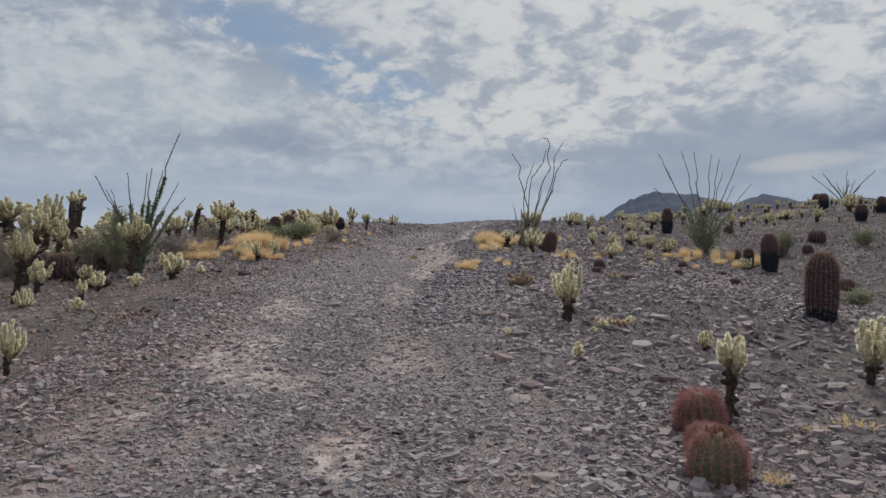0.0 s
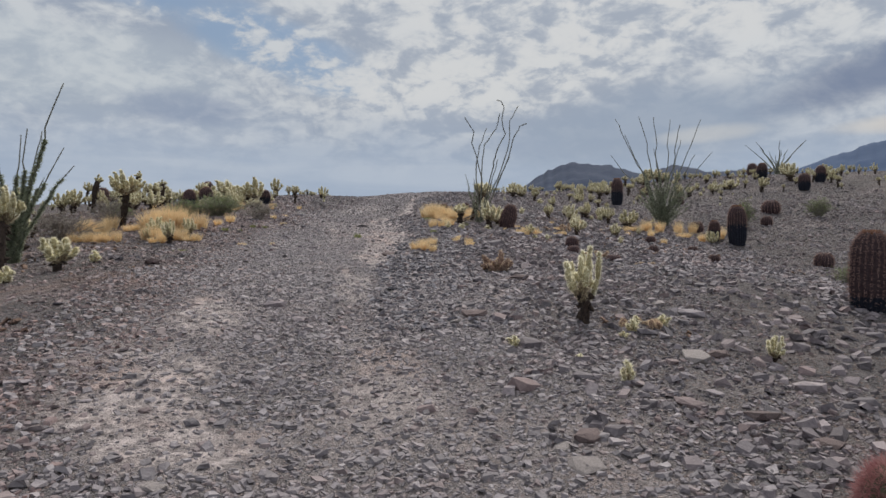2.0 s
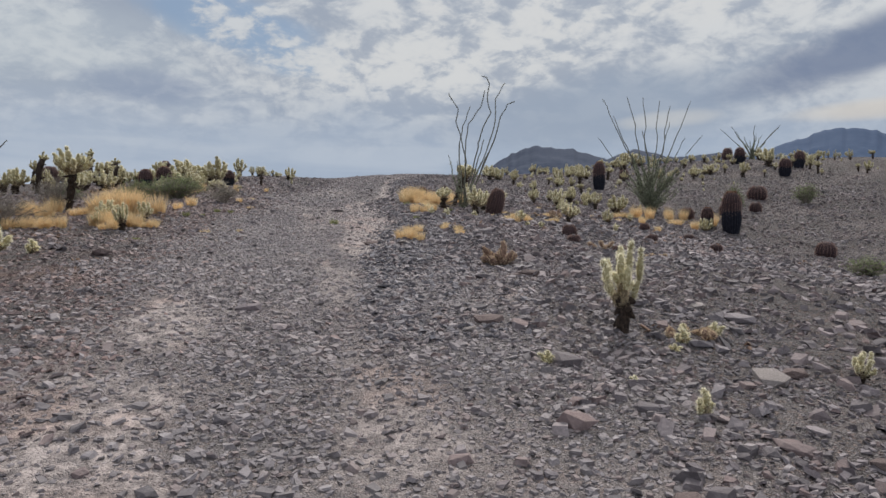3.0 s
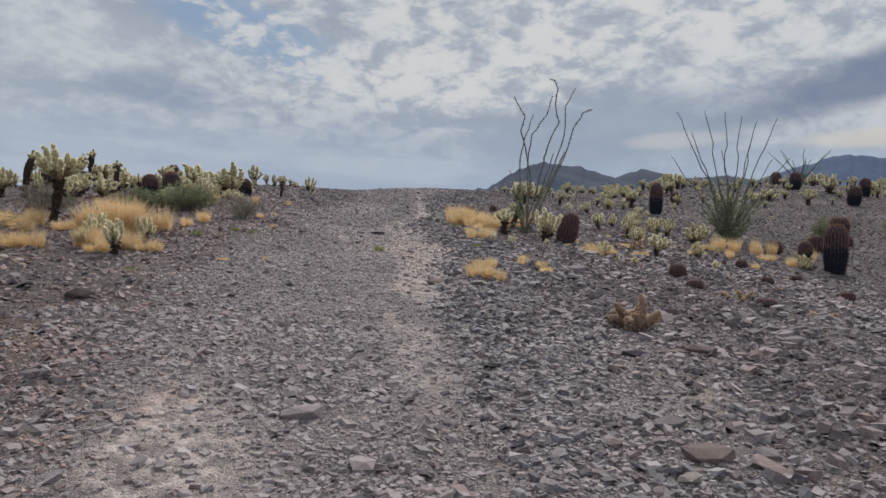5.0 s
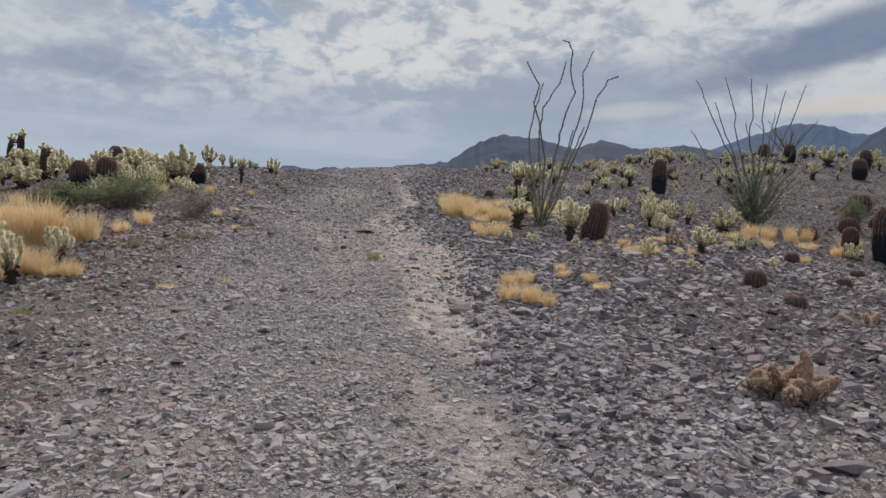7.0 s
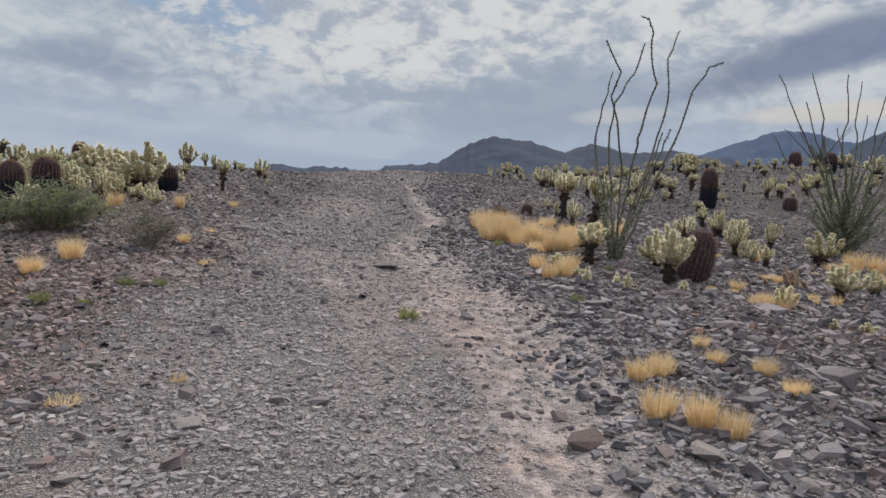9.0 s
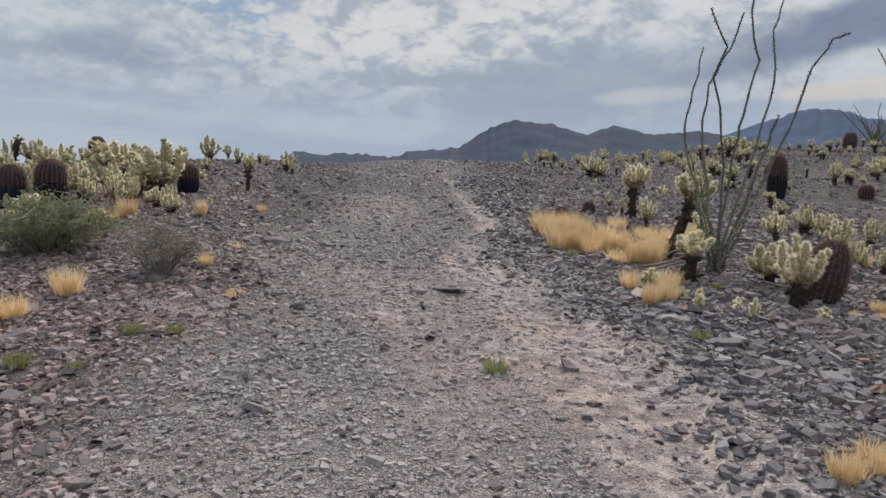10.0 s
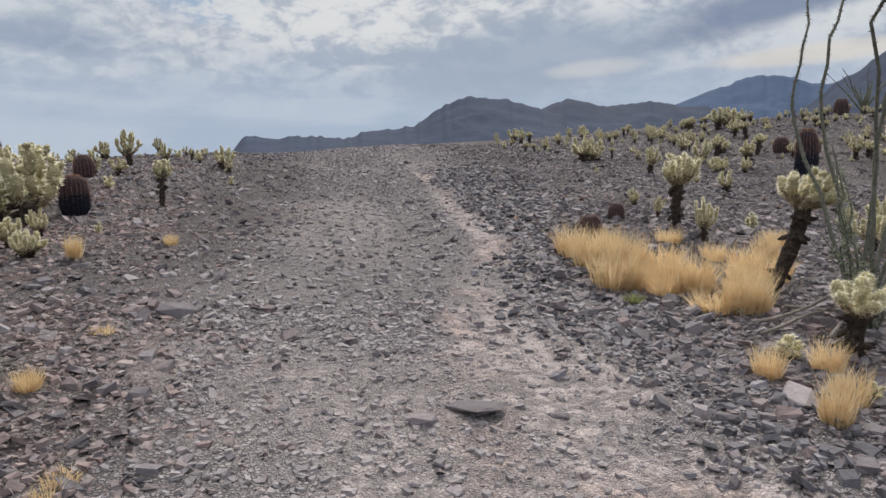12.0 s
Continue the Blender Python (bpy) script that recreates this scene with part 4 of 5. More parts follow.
def ocotillo(seed, x, y, tips, label, leafy=0.0, thick=0.020, extra=0, kink=0.05, bent=(), fan=1.0, run=0.55):
    """Long thorny wands that fan out of one foot. tips: sideways, along and up from the foot."""
    rng = random.Random(seed)
    root = new("ocotillo")
    root.matrix_world = pose(x, y, floor_at(x, y) - 0.03)
    tips = list(tips)
    for _ in range(extra):
        a, r = rng.uniform(0, 6.28), rng.uniform(0.15, 0.5) * fan
        tips.append((r * math.cos(a), r * math.sin(a), rng.uniform(0.5, 1.3)))
    for way in bent:     # crooked stems, corner by corner
        high = way[-1][2]
        line = [Vector(p) for p in ((rng.uniform(-.06, .06), rng.uniform(-.05, .05), 0.0), *way)]
        line = [line[k].lerp(line[k + 1], f) + Vector((rng.gauss(0, .008), rng.gauss(0, .008), 0)) for k in range(len(line) - 1) for f in (0, 0.33, 0.67)] + [line[-1]]
        radii = [thick * (1.1 - 0.62 * k / len(line)) for k in range(len(line))]
        part("stem", [tube(line, radii, 6), bristle(rng, line, radii, int(150 * high), 0.019, 0.0032, 0)], (OCOTILLO_BARK, OCOTILLO_LEAF), root)
    for tip in tips:
        tip = Vector(tip)
        start = Vector((rng.uniform(-.07, .07), rng.uniform(-.07, .07), 0))
        steps = 16
        line, off = [], Vector()
        for k in range(steps + 1):
            u = k / steps
            if k % 3 == 0:
                off = Vector((rng.gauss(0, kink), rng.gauss(0, kink), 0))
            bow = math.sin(math.pi * u)
            p = start.lerp(tip, u)
            p.x, p.y = start.x + (tip.x - start.x) * u ** 1.25, start.y + (tip.y - start.y) * u ** 1.25
            line.append(p + off * bow * 0.8)
        size = thick * (0.38 + 0.62 * min(1, tip.z / 2.4))
        radii = [size * (1.15 - 0.7 * k / steps) for k in range(steps + 1)]
        pieces = [tube(line, radii, 6), bristle(rng, line, radii, int(90 * tip.length), 0.022, 0.0028, 0)]
        if leafy:
            reach = max(3, int((steps + 1) * min(1.0, (0.9 if tip.z < 1.4 else run))))
            leaves = bristle(rng, line[:reach], radii[:reach], int(leafy * 170 * tip.length), 0.045, 0.008, 0)
        stem = part("stem", pieces, (OCOTILLO_BARK,), root)
        if leafy:
            part("leaves", [leaves], (OCOTILLO_LEAF,), stem, "small grey-green leaves")
    return tagged(root, label, "shrub", "ocotillo shrubs")


STEMS_WEST = (
    ((0.02, 0.04, 0.5), (0.05, 0.08, 1.04), (-0.20, -0.06, 1.83), (-0.18, -0.21, 2.07), (-0.40, -0.27, 2.37)),
    ((0.0, 0.35, 0.6), (0.03, 0.74, 1.3), (0.04, 0.79, 1.45), (0.12, 0.80, 1.84), (0.31, 0.98, 2.3)),
    ((0.06, 0.30, 0.6), (0.15, 0.65, 1.36), (0.20, 0.66, 1.87), (0.52, 0.80, 2.27), (0.58, 0.72, 2.62)),
    ((0.15, 0.20, 0.6), (0.37, 0.36, 1.35), (0.42, 0.34, 1.63), (0.66, 0.56, 2.12), (0.60, 0.60, 2.45), (0.69, 0.72, 2.73), (0.62, 0.72, 2.90), (0.50, 0.70, 2.93)))
STEMS_EAST = (
    ((0.22, 0.14, 0.6), (0.54, 0.30, 1.26), (0.73, 0.38, 1.89), (0.77, 0.48, 2.41), (1.02, 0.70, 2.80)),
    ((0.26, 0.0, 0.6), (0.52, -0.08, 1.25), (0.66, -0.10, 1.65), (0.72, -0.14, 1.95), (0.86, -0.24, 2.2), (1.0, -0.26, 2.26)),
    ((0.30, 0.10, 0.65), (0.58, 0.2, 1.3), (0.72, 0.25, 1.56)),
    ((0.18, -0.1, 0.7), (0.27, -0.15, 1.1), (0.36, -0.2, 1.47)))
ocotillo(61, 2.10, 17.72, (), "bare grey ocotillo with tall crooked thorny stems", 0.6, 0.0135, 6, 0.03, STEMS_WEST + STEMS_EAST)
ocotillo(62, 7.55, 20.3, ((-1.27, 0.3, 2.9), (-1.22, -0.3, 2.4), (-1.45, 0.1, 1.9), (-0.56, 0.4, 3.0), (-0.40, -0.2, 2.9), (0.25, 0.2, 2.9), (0.30, -0.3, 2.7), (1.07, 0.1, 2.9), (0.7, 0.5, 2.4), (1.27, -0.2, 2.0), (-0.25, 0.1, 2.1), (0.68, -0.4, 1.9)),
         "fanned ocotillo with leafy green base and bare tips", 1.15, 0.0165, 40, 0.06, fan=1.6)
ocotillo(63, -5.3, 12.35, ((0.66, 0.1, 2.52), (-0.88, 0.2, 1.75), (-0.78, 0.4, 1.52), (-0.40, 0.4, 1.82), (0.0, 0.3, 1.82), (0.13, 0.2, 1.9), (0.28, 0.3, 1.88), (0.57, 0.3, 1.65), (0.78, 0.1, 1.38), (-0.6, 0.2, 1.5), (-0.5, 0.1, 1.3), (-0.4, -0.2, 0.7), (0.3, -0.2, 0.6), (-0.25, -0.2, 0.8)),
         "green leafy ocotillo with one long bare stem", 4.2, 0.017, 8, 0.03, run=0.72)
ocotillo(64, 20.4, 35.7, ((-1.65, 0.2, 1.5), (-1.3, -0.2, 1.6), (-0.8, 0.3, 1.4), (0.1, 0, 1.75), (0.7, 0.3, 1.3), (1.2, -0.3, 1.6), (1.65, 0.2, 1.8), (-0.3, 0.3, 1.2)),
         "wide low ocotillo on the far rise", 0.7, 0.03, 8, 0.03)


def tuft(seed, tall, wide, blades, mat, name="grass_tuft", curl=0.5):
    rng = random.Random(seed)
    verts, faces = [], []
    for _ in range(blades):
        a, r = rng.uniform(0, 6.28), wide * 0.32 * rng.random() ** 0.6
        p = Vector((r * math.cos(a), r * math.sin(a), -0.01))
        lean = rng.uniform(0, 1) * wide / tall * 0.55
        aim = Vector((math.cos(a) * lean, math.sin(a) * lean, 1)).normalized()
        length = tall * (0.35 + 0.7 * rng.random()) * (1.05 - 0.35 * lean)
        across = aim.cross(Vector((rng.gauss(0, 1), rng.gauss(0, 1), 0.1))).normalized() * rng.uniform(0.0016, 0.003)
        mid = p + aim * length * 0.55
        tip = p + aim * length + Vector((rng.gauss(0, .12), rng.gauss(0, .12), -0.06)) * length * curl
        k = len(verts)
        verts += [p - across, p + across, mid + across * .8, mid - across * .8, tip]
        faces += [(k, k + 1, k + 2, k + 3), (k + 3, k + 2, k + 4)]
    return new(name, mesh_of(name, [(verts, faces)], (mat,), False))


TUFTS = [tuft(71 + k, 0.30, 0.32, 430, STRAW, curl=1.3) for k in range(4)]
FLAT_TUFT = tuft(75, 0.09, 0.2, 160, STRAW, curl=1.2)
WEEDS = tuft(76, 0.12, 0.18, 220, WEED, "weed", 1.0)


def plant_tufts(rows, seed, kinds, high, broad, label, category, group):
    rng = random.Random(seed)
    for x, y, tall, wide in rows:
        made = rooted(rng.choice(kinds), x, y, rng.uniform(0, 360), wide / broad, tall / high, 0, 0.0)
        tagged(made, label, category, group)


def patch(seed, count, x0, y0, x1, y1, spread, low, high):
    """Tufts strewn along a line."""
    rng = random.Random(seed)
    rows = []
    for _ in range(count):
        u, tall = rng.random(), rng.uniform(low, high)
        rows.append((x0 + (x1 - x0) * u + rng.gauss(0, spread), y0 + (y1 - y0) * u + rng.gauss(0, spread), tall * rng.choice((0.5, 0.75, 0.95, 1.1)), tall * rng.uniform(0.65, 1.05)))
    plant_tufts(rows, seed, TUFTS, 0.30, 0.30, "dry golden grass tuft", "grass", "dry grass tufts")


patch(81, 21, 1.2, 20.0, 1.5, 18.15, 0.19, 0.29, 0.43)     # the long golden clump by the ocotillo
patch(82, 13, 1.7, 18.5, 3.2, 20.0, 0.24, 0.22, 0.34)
patch(83, 16, -4.5, 16.0, -3.9, 15.75, 0.13, 0.40, 0.60)     # the tall clump across the track
patch(84, 18, -4.3, 14.75, -3.4, 14.45, 0.16, 0.18, 0.32)
patch(85, 9, -6.3, 16.4, -5.0, 16.2, 0.25, 0.22, 0.36)
patch(91, 7, -5.5, 14.9, -4.9, 14.9, 0.2, 0.2, 0.32)
patch(86, 12, 6.0, 18.6, 8.2, 18.6, 0.3, 0.22, 0.40)
patch(87, 6, 2.8, 16.3, 3.4, 16.6, 0.25, 0.1, 0.2)
patch(92, 16, 2.9, 16.8, 6.4, 18.6, 0.5, 0.09, 0.19)
patch(93, 10, -5.6, 19.3, -3.6, 19.9, 0.3, 0.16, 0.32)
plant_tufts((
    (0.53, 14.29, 0.18, 0.18), (0.70, 14.33, 0.19, 0.18), (1.21, 14.71, 0.12, 0.13), (0.36, 13.78, 0.22, 0.20), (0.50, 13.62, 0.24, 0.18), (0.60, 13.5, 0.20, 0.18),
    (1.31, 14.19, 0.14, 0.16), (2.66, 15.97, 0.13, 0.26), (1.29, 13.90, 0.11, 0.16), (1.13, 14.42, 0.11, 0.15), (1.14, 16.90, 0.24, 0.21), (1.00, 17.27, 0.22, 0.18),
    (1.37, 17.27, 0.22, 0.20), (0.93, 16.76, 0.25, 0.18), (-3.20, 16.74, 0.24, 0.22), (-3.35, 16.28, 0.18, 0.18), (-2.46, 17.68, 0.13, 0.14), (-2.18, 20.69, 0.13, 0.13), (-4.93, 16.04, 0.18, 0.30)), 88,
    TUFTS, 0.30, 0.30, "small dry golden grass tuft among stones", "grass", "dry grass tufts")
plant_tufts((
    (-2.07, 14.36, 0.06, 0.13), (-2.52, 13.99, 0.06, 0.22), (-2.18, 16.83, 0.07, 0.16), (-2.16, 16.93, 0.06, 0.18), (2.99, 5.12, 0.10, 0.40), (1.86, 3.9, 0.07, 0.22), (2.62, 4.9, 0.06, 0.25), (-2.3, 18.4, 0.06, 0.2)), 89,
    [FLAT_TUFT], 0.09, 0.2, "flat withered straw-yellow grass tuft", "grass", "withered tufts")
plant_tufts((
    (-0.62, 15.66, 0.12, 0.18), (0.87, 15.97, 0.10, 0.14), (-2.63, 15.98, 0.09, 0.14), (-2.42, 16.04, 0.08, 0.13), (-3.08, 15.57, 0.10, 0.17), (-2.80, 15.49, 0.07, 0.10), (-3.3, 13.2, 0.05, 0.2), (0.98, 18.55, 0.09, 0.16), (1.7, 17.1, 0.08, 0.12)), 90,
    [WEEDS], 0.12, 0.18, "small green weed growing out of the gravel", "weed", "green weeds")
for pattern in (*TUFTS, FLAT_TUFT, WEEDS):
    forget(pattern)


def bush(seed, x, y, tall, wide, label, leaves, leaf_mat, leaf_size, twigs=60, deep=None):
    rng = random.Random(seed)
    root = new("bush")
    root.matrix_world = pose(x, y, floor_at(x, y) - 0.02)
    deep = deep or wide * 0.8
    lines = []
    for _ in range(twigs):
        a, ring = rng.uniform(0, 6.28), rng.random() ** 0.6
        end = Vector((math.cos(a) * wide / 2 * ring, math.sin(a) * deep / 2 * ring, tall * (1 - 0.55 * ring ** 2) * rng.uniform(0.75, 1.05)))
        line = [Vector((end.x, end.y, 0)) * 0.15, end * 0.45 + Vector((rng.gauss(0, .03), rng.gauss(0, .03), 0.02)), end * 0.75 + Vector((rng.gauss(0, .04), rng.gauss(0, .04), 0)), end]
        lines.append(line)
        for _ in range(3):
            p = line[1].lerp(line[3], rng.random())
            lines.append([p, p + Vector((rng.gauss(0, .06), rng.gauss(0, .06), rng.uniform(0, .07))), p + Vector((rng.gauss(0, .11), rng.gauss(0, .11), rng.uniform(0.02, .14)))])
    part("twig_tangle", [tube(line, np.linspace(0.006, 0.0018, len(line)), 4, False) for line in lines], (TWIG,), root, "thin grey twigs")
    if leaves:
        pieces = []
        for _ in range(leaves):
            line = rng.choice(lines)
            k = rng.randint(1, len(line) - 1)
            p = line[k - 1].lerp(line[k], rng.random()) + Vector((rng.gauss(0, .02), rng.gauss(0, .02), rng.gauss(0, .02)))
            u = Vector((rng.gauss(0, 1), rng.gauss(0, 1), rng.gauss(0, 1))).normalized() * leaf_size * rng.uniform(.6, 1.3)
            v = u.cross(Vector((rng.gauss(0, 1), rng.gauss(0, 1), rng.gauss(0, 1)))).normalized() * leaf_size * 0.4
            pieces.append(([p, p + u * .5 + v, p + u, p + u * .5 - v], [(0, 1, 2, 3)]))
        part("foliage", pieces, (leaf_mat,), root, "small leaves")
    return tagged(root, label, "shrub", "low desert bushes")


bush(101, -3.72, 17.95, 0.50, 1.35, "low green leafy desert bush", 5200, LEAF, 0.024, 110, 0.9)
bush(102, -4.45, 17.9, 0.40, 0.8, "low green leafy desert bush", 2800, LEAF, 0.024, 70)
bush(103, -2.72, 17.25, 0.40, 0.72, "dry grey twiggy bush with few leaves", 3000, PALE_LEAF, 0.014, 34)
bush(104, -6.2, 19.4, 0.30, 0.7, "small green leafy desert bush", 1500, LEAF, 0.03, 50)
bush(105, 9.9, 20.3, 0.75, 0.7, "thin green wispy desert shrub", 1400, LEAF, 0.03, 60)
bush(106, 7.7, 13.0, 0.32, 0.7, "low green-grey desert bush", 1200, LEAF, 0.026, 60)
bush(107, 12.9, 21.5, 0.6, 0.8, "thin green wispy desert shrub", 1300, LEAF, 0.03, 60)
bush(108, -7.2, 14.6, 0.75, 1.4, "dry grey twiggy bush behind golden grass", 1200, PALE_LEAF, 0.016, 80)
bush(109, -6.0, 18.2, 0.55, 1.3, "dry grey twiggy bush behind golden grass", 1000, PALE_LEAF, 0.016, 70)
bush(125, -5.85, 12.7, 1.25, 0.8, "tall green leafy shrub among the chollas", 2600, LEAF, 0.03, 70)
bush(121, -6.5, 13.1, 0.8, 1.2, "dry grey twiggy bush among the chollas", 900, PALE_LEAF, 0.016, 90)
bush(122, -7.6, 12.4, 0.9, 1.5, "dry grey twiggy bush among the chollas", 900, PALE_LEAF, 0.016, 90)
bush(123, -5.7, 14.9, 0.6, 1.3, "dry grey twiggy bush behind golden grass", 900, PALE_LEAF, 0.016, 80)
bush(110, -4.9, 22.8, 0.4, 0.9, "low green leafy desert bush", 1600, LEAF, 0.03, 60)


def dead_cholla(seed, x, y, tall, wide, joints, label, thick=0.026, looks=(DEAD_SKIN, DEAD_SPINE)):
    """A heap of fallen, browned joints."""
    rng = random.Random(seed)
    root = new("dead_cholla")
    root.matrix_world = pose(x, y, floor_at(x, y) - 0.01)
    for _ in range(joints):
        a, r = rng.uniform(0, 6.28), wide * 0.42 * rng.random() ** 0.5
        p = Vector((r * math.cos(a), r * math.sin(a), rng.uniform(0.0, 0.3) * tall * (1 - r / wide)))
        way = Vector((rng.gauss(0, .7), rng.gauss(0, .7), rng.uniform(0.3, 1.5)))
        line = bend(rng, p, way, rng.uniform(0.35, 0.75) * tall, 4, 0.12)
        radii = [v * thick for v in (0.6, 1.0, 1.05, 0.9, 0.4)]
        part("joint", [tube(line, radii, 7), bristle(rng, line, radii, 230, 0.022, 0.0026, 1)], looks, root)
    return tagged(root, label, "cactus", "dead chollas")


for k, (x, y, tall, wide) in enumerate(((-5.9, 11.6, 0.35, 0.9), (-6.9, 12.4, 0.5, 1.1), (-5.35, 10.9, 0.2, 0.5), (-7.4, 13.0, 0.5, 1.1), (-8.4, 14.2, 0.5, 1.2), (-6.9, 15.6, 0.4, 1.0), (-6.0, 13.3, 0.4, 0.9))):
    dead_cholla(140 + k, x, y, tall, wide, 16, "heap of fallen black cholla joints under the living plants", 0.034, (CHOLLA_TRUNK, CHOLLA_BARK))
dead_cholla(111, 1.30, 11.4, 0.36, 0.50, 15, "withered brown cholla heap on the gravel", 0.038)
dead_cholla(112, 1.98, 8.15, 0.12, 0.45, 9, "fallen brown cholla joints by a living plant")
dead_cholla(113, 3.16, 12.87, 0.2, 0.26, 5, "withered brown cholla stump")
dead_cholla(114, 8.5, 18.9, 0.45, 0.3, 4, "withered brown curled cholla stems")
dead_cholla(115, 3.7, 17.1, 0.2, 0.8, 10, "dark fallen cholla stems lying on stones")
dead_cholla(116, 3.7, 12.2, 0.1, 0.35, 5, "fallen brown cholla joints on gravel")


def fallen_stem(seed, x, y, turn, long):
    """A dry grey wand lying on the stones."""
    rng = random.Random(seed)
    line = bend(rng, (0, 0, 0.03), (1, 0, 0.02), long, 7, 0.06)
    ob = new("fallen_stem", mesh_of("fallen_stem", [tube(line, np.linspace(0.013, 0.006, 8), 6), bristle(rng, line, np.linspace(0.013, 0.006, 8), 60, 0.014, 0.003, 0)], (TWIG,)))
    rise = math.degrees(math.atan2(floor_at(x + long * math.cos(radians(turn)), y + long * math.sin(radians(turn))) - floor_at(x, y), long))
    ob.matrix_world = pose(x, y, floor_at(x, y), 0, -rise, turn)
    tagged(ob, "dry grey ocotillo stem lying on stones", "branch", "fallen stems")


for row in ((131, 1.35, 17.75, 12, 0.8), (132, 1.45, 17.95, -8, 0.9), (133, 1.5, 18.15, 20, 0.7), (134, 1.7, 17.6, 35, 0.6), (135, 1.9, 18.2, -15, 0.7), (136, 2.3, 17.3, -30, 0.5)):
    fallen_stem(*row)

# ---- stones ----


def stone_shapes(count, seed):
    """Angular, slightly flattened stones, 12 corners each."""
    rng = np.random.default_rng(seed)
    g = (1 + 5 ** 0.5) / 2
    base = np.array([(-1, g, 0), (1, g, 0), (-1, -g, 0), (1, -g, 0), (0, -1, g), (0, 1, g), (0, -1, -g), (0, 1, -g), (g, 0, -1), (g, 0, 1), (-g, 0, -1), (-g, 0, 1)]) / 1.902
    faces = np.array([(0, 11, 5), (0, 5, 1), (0, 1, 7), (0, 7, 10), (0, 10, 11), (1, 5, 9), (5, 11, 4), (11, 10, 2), (10, 7, 6), (7, 1, 8), (3, 9, 4), (3, 4, 2), (3, 2, 6), (3, 6, 8), (3, 8, 9), (4, 9, 5), (2, 4, 11), (6, 2, 10), (8, 6, 7), (9, 8, 1)])
    shapes = []
    for _ in range(count):
        turn = np.linalg.qr(rng.normal(size=(3, 3)))[0]
        v = base @ turn.T * rng.uniform(0.65, 1.2, (12, 1))
        v = np.sign(v) * np.abs(v) ** 0.6
        shapes.append(v * np.array([1.0, rng.uniform(0.55, 0.95), rng.uniform(0.28, 0.6)]))
    return shapes, faces


SHAPES, STONE_FACES = stone_shapes(24, 5)


def shard_shapes(count, seed):
    """Broken slabs with eight corners."""
    rng = np.random.default_rng(seed)
    cube = np.array([(x, y, z) for z in (-1, 1) for y in (-1, 1) for x in (-1, 1)], float)
    faces = np.array([(4, 5, 7, 6), (0, 1, 5, 4), (2, 6, 7, 3), (0, 4, 6, 2), (1, 3, 7, 5)])
    shapes = []
    for _ in range(count):
        v = cube + rng.uniform(-0.45, 0.45, (8, 3))
        v[4:, :2] *= rng.uniform(0.55, 0.95)
        shapes.append(v * np.array([0.78, rng.uniform(0.5, 0.85), rng.uniform(0.20, 0.46)]))
    return shapes, faces


SHARDS, SHARD_FACES = shard_shapes(40, 6)


def strewn(name, label, seed, count, x0, x1, y0, y1, low, high, density, sink=0.2, skew=1.8, tilt=0.28, mat=None, flat=0.78):
    """One sheet of loose stones; density(x, y) keeps or drops them."""
    rng = np.random.default_rng(seed)
    x, y = rng.uniform(x0, x1, count), rng.uniform(y0, y1, count)
    keep = rng.random(count) < density(x, y)
    x, y = x[keep], y[keep]
    n = len(x)
    size = low * (high / low) ** (rng.random(n) ** skew)
    a, t1, t2 = rng.uniform(0, 2 * np.pi, n), rng.normal(0, tilt, n), rng.normal(0, tilt, n)
    v = np.array(SHARDS)[rng.integers(0, len(SHARDS), n)] * size[:, None, None] * np.array([0.5, 0.5, 0.5 * flat])
    v[:, :, 2] += v[:, :, 0] * t1[:, None] + v[:, :, 1] * t2[:, None]
    c, s = np.cos(a)[:, None], np.sin(a)[:, None]
    v = np.stack([v[:, :, 0] * c - v[:, :, 1] * s, v[:, :, 0] * s + v[:, :, 1] * c, v[:, :, 2]], -1)
    lift = size * 0.5 * (0.36 - sink)
    v += np.stack([x, y, height(x, y) + lift], -1)[:, None, :]
    faces = (SHARD_FACES[None] + (np.arange(n) * 8)[:, None, None]).reshape(-1, 4)
    me = bpy.data.meshes.new(name)
    me.vertices.add(n * 8)
    me.vertices.foreach_set("co", v.reshape(-1))
    me.loops.add(faces.size)
    me.loops.foreach_set("vertex_index", faces.reshape(-1).astype(np.int32))
    me.polygons.add(len(faces))
    me.polygons.foreach_set("loop_start", np.arange(0, faces.size, 4, dtype=np.int32))
    me.polygons.foreach_set("use_smooth", np.zeros(len(faces), bool))
    me.materials.append(mat or STONE)
    me.update(calc_edges=True)
    ob = new(name, me)
    ob.parent = ground
    return tagged(ob, label, kind="stuff")


def off_dust(x, y):
    return (1 - 0.77 * dust_at(x, y)) * (0.75 + 0.25 * ripple(x, y, 0.5, 14))


def beside(x, y):
    return off_dust(x, y) * (1 - track(x, y)) * step((3.3 - np.abs(x + 0.3) + 2 * (ripple(x, y, 1.0, 53) - 0.5)) / 0.3)


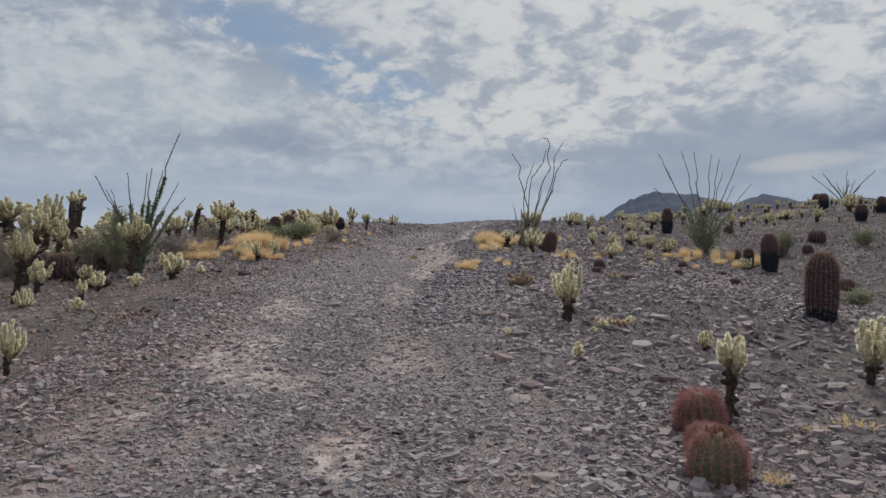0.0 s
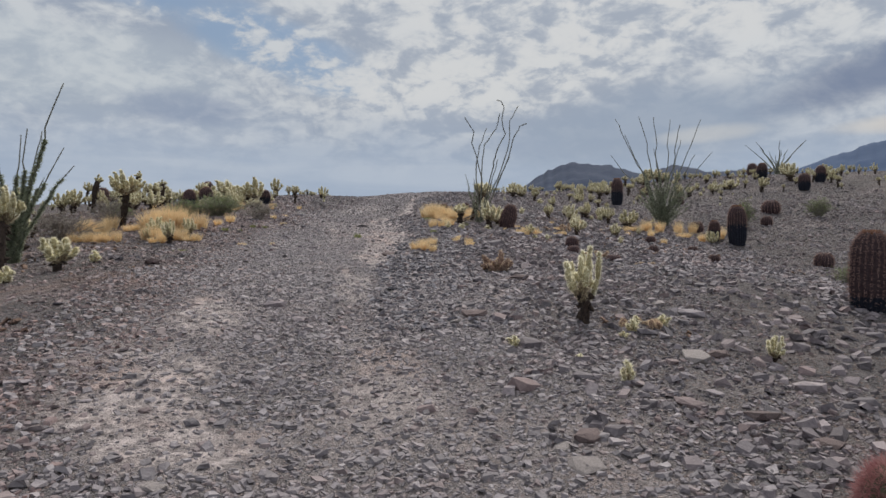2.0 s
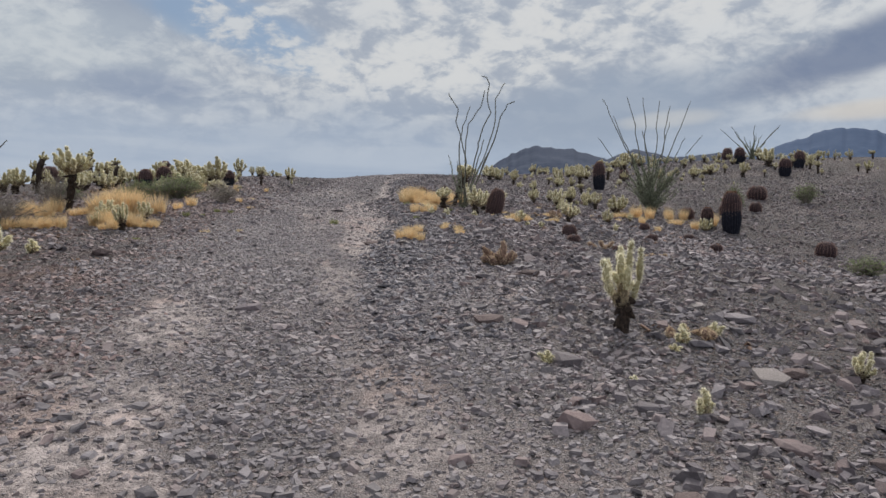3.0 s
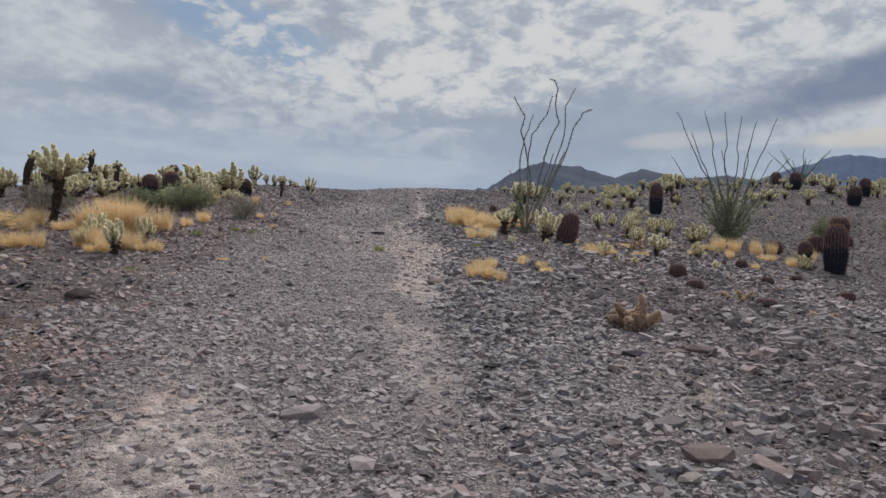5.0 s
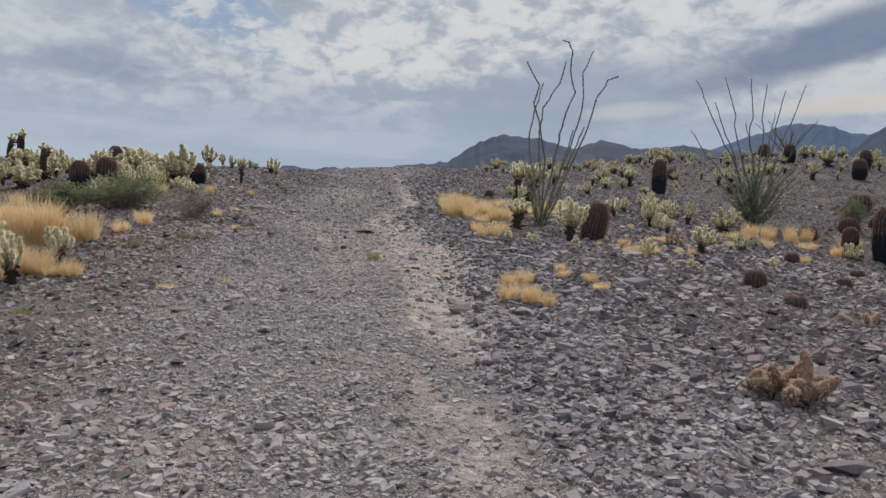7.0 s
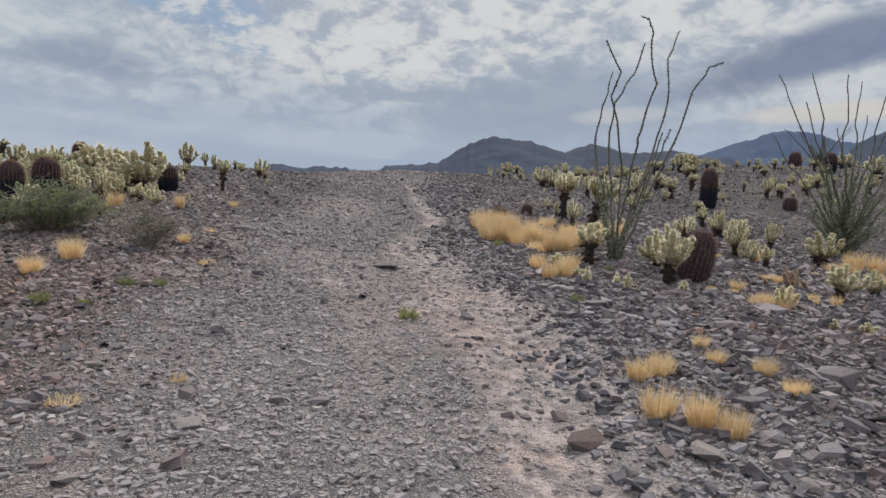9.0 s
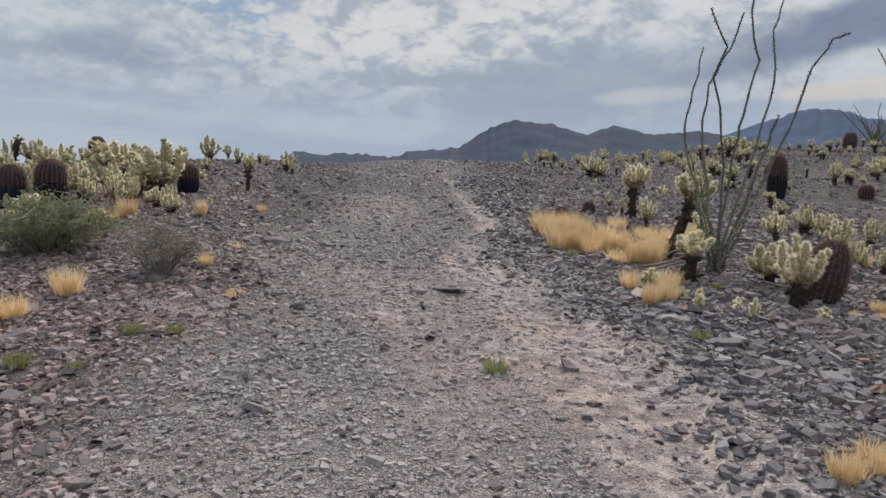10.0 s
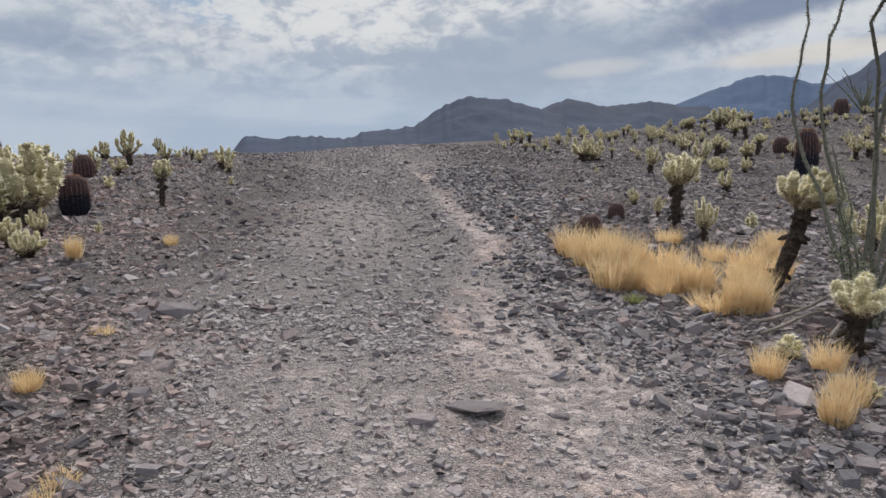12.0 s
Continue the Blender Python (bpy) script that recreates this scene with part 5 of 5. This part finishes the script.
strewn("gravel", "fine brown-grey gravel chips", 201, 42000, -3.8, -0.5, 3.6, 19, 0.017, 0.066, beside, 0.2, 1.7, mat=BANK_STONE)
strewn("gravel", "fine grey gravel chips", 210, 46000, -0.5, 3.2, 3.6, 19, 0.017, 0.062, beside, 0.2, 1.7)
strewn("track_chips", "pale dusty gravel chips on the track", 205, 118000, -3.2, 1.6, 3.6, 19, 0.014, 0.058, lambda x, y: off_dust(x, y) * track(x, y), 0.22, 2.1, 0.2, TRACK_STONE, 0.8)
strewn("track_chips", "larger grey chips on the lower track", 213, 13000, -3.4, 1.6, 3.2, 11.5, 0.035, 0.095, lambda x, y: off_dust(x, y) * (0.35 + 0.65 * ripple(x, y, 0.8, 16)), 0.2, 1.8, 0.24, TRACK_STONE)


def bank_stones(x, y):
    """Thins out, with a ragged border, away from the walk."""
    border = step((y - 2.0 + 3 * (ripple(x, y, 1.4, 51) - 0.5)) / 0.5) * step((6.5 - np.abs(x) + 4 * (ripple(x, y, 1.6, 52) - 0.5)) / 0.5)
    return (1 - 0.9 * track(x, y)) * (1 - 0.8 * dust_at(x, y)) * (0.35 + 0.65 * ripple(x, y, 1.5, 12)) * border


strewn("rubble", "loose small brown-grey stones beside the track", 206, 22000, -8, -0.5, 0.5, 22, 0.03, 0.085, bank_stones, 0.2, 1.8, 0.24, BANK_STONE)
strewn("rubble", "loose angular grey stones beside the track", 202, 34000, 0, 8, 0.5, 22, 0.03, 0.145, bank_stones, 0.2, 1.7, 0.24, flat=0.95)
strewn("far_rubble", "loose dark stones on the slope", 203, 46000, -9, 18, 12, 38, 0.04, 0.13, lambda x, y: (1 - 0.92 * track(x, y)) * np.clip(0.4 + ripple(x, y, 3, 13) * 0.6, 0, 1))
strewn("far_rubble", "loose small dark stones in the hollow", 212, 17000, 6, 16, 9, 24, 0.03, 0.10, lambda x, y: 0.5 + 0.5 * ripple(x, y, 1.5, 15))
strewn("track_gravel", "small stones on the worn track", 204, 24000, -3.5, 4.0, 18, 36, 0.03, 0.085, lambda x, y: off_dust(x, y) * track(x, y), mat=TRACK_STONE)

strewn("bank_gravel", "small brown-grey stones on the bank", 207, 15000, -8, -2.2, 15, 29, 0.028, 0.075, lambda x, y: (1 - track(x, y)) * (0.5 + 0.5 * ripple(x, y, 1.2, 61)), mat=BANK_STONE)
strewn("bank_gravel", "small grey stones on the bank", 208, 15000, 1.2, 8, 16, 29, 0.028, 0.075, lambda x, y: (1 - track(x, y)) * (0.5 + 0.5 * ripple(x, y, 1.2, 62)))


def dark_bank(x, y):
    """The ragged belt of slate chips on the near side of the gully."""
    edge = gully(y) + 0.12 + 0.25 * (ripple(x, y, 0.6, 64) - 0.3)
    return step((x - edge) / 0.06) * step((edge + 0.95 + 0.5 * (ripple(x, y, 1.1, 65) - 0.5) - x) / 0.2) * (0.55 + 0.45 * ripple(x, y, 0.7, 66))


strewn("slate_chips", "dark slate-grey angular stones along the gully", 209, 32000, -0.9, 3.0, 8.5, 26, 0.030, 0.100, dark_bank, 0.14, 1.7, 0.26, DARK_STONE)


def litter(seed, count, x0, x1, y0, y1, near):
    strewn("dry_litter", "fallen brown cactus joints and litter", seed, count, x0, x1, y0, y1, 0.03, 0.085, near, -0.1, 1.5, 0.5, DEAD_SKIN)


litter(221, 6000, -9, -3.2, 7, 24, lambda x, y: np.clip(ripple(x, y, 0.9, 31) - 0.35, 0, 1) * 1.3)
litter(222, 1800, 1.0, 8, 14, 23, lambda x, y: np.clip(ripple(x, y, 0.8, 32) - 0.45, 0, 1) * 1.5)
litter(223, 160, 1.5, 2.4, 7.9, 8.5, lambda x, y: np.clip(ripple(x, y, 0.3, 33) - 0.3, 0, 1))


# x, y, width of the stones that stand out
KNOWN_STONES = (
    (-0.80, 17.25, 0.18), (-0.55, 17.33, 0.42), (-0.18, 17.20, 0.11), (0.95, 17.01, 0.27), (0.66, 17.58, 0.16), (-1.97, 18.77, 0.29),
    (-1.43, 9.52, 0.28), (0.85, 8.80, 0.25), (0.56, 9.31, 0.23), (-0.24, 9.57, 0.15), (0.94, 10.53, 0.30), (-1.12, 8.97, 0.19),
    (0.89, 16.37, 0.22), (1.21, 16.39, 0.20), (0.51, 16.94, 0.16), (0.94, 13.82, 0.24), (1.75, 14.11, 0.32), (1.24, 15.19, 0.27), (0.96, 15.85, 0.29), (2.54, 15.74, 0.38),
    (0.90, 7.88, 0.34), (2.68, 8.67, 0.36), (1.60, 6.42, 0.24), (0.63, 6.93, 0.29), (2.63, 6.72, 0.28), (2.79, 5.44, 0.27), (-1.5, 6.3, 0.14))
PALE_STONES = (
    (2.64, 11.78, 0.35), (0.39, 8.74, 0.18), (0.37, 13.37, 0.26), (-1.96, 13.81, 0.17), (-2.31, 13.29, 0.14), (0.64, 13.00, 0.17), (-2.51, 14.52, 0.15), (0.63, 4.03, 0.22),
    (2.10, 7.36, 0.34), (0.66, 5.63, 0.25), (2.52, 9.02, 0.22), (-1.50, 5.52, 0.18), (0.60, 5.88, 0.21), (0.87, 3.97, 0.13), (1.43, 4.92, 0.15), (3.49, 6.27, 0.30))
BROWN_STONES = (
    (-3.29, 11.79, 0.30),     (0.58, 8.93, 0.31), (1.39, 10.47, 0.28), (0.19, 9.15, 0.14), (-0.09, 13.66, 0.29), (2.33, 7.44, 0.25), (1.98, 6.21, 0.28), (2.14, 5.79, 0.19), (0.78, 5.99, 0.24), (1.22, 10.48, 0.24))


def lay_stones(count, seed):
    """The larger stones that can be told apart, one by one."""
    rng = random.Random(seed)
    meshes = {}
    for v, mat in ((v, mat) for mat in (STONE, PALE_STONE, BROWN_STONE) for v in SHAPES[:14]):
        bm = bmesh.new()
        corners = [bm.verts.new(p) for p in v]
        for f in STONE_FACES:
            bm.faces.new([corners[i] for i in f])
        bmesh.ops.bevel(bm, geom=list(bm.edges), offset=0.02, segments=1, affect="EDGES")
        me = bpy.data.meshes.new("stone")
        bm.to_mesh(me)
        bm.free()
        me.materials.append(mat)
        meshes.setdefault(mat, []).append(me)

    def lay(x, y, size, flat, mat=STONE):
        ob = new("stone", rng.choice(meshes[mat]))
        ob.parent = ground
        ob.matrix_world = pose(x, y, floor_at(x, y) + size * 0.03, rng.uniform(-12, 12), rng.uniform(-12, 12), rng.uniform(0, 360)) @ Matrix.Diagonal((size / 2, size / 2, size / 2 * flat, 1))

    laid = 0
    for rows, mat in ((KNOWN_STONES, STONE), (PALE_STONES, PALE_STONE), (BROWN_STONES, BROWN_STONE)):
        for x, y, size in rows:
            lay(x, y, size * 0.9, 0.22 if size > 0.4 else rng.uniform(0.6, 0.9) if size > 0.2 else rng.uniform(0.55, 0.9), mat)
            laid += 1
    while laid < count:
        x, y = rng.uniform(-3.6, 4.6), rng.uniform(4.0, 19.5)
        if rng.random() < 0.86 * float(track(np.array([x]), np.array([y]))[0]):
            continue
        size = 0.08 * ((0.24 if x > 0.8 else 0.16) / 0.08) ** (rng.random() ** 2.6)
        lay(x, y, size, rng.uniform(0.6, 1.0))
        laid += 1


lay_stones(290, 211)
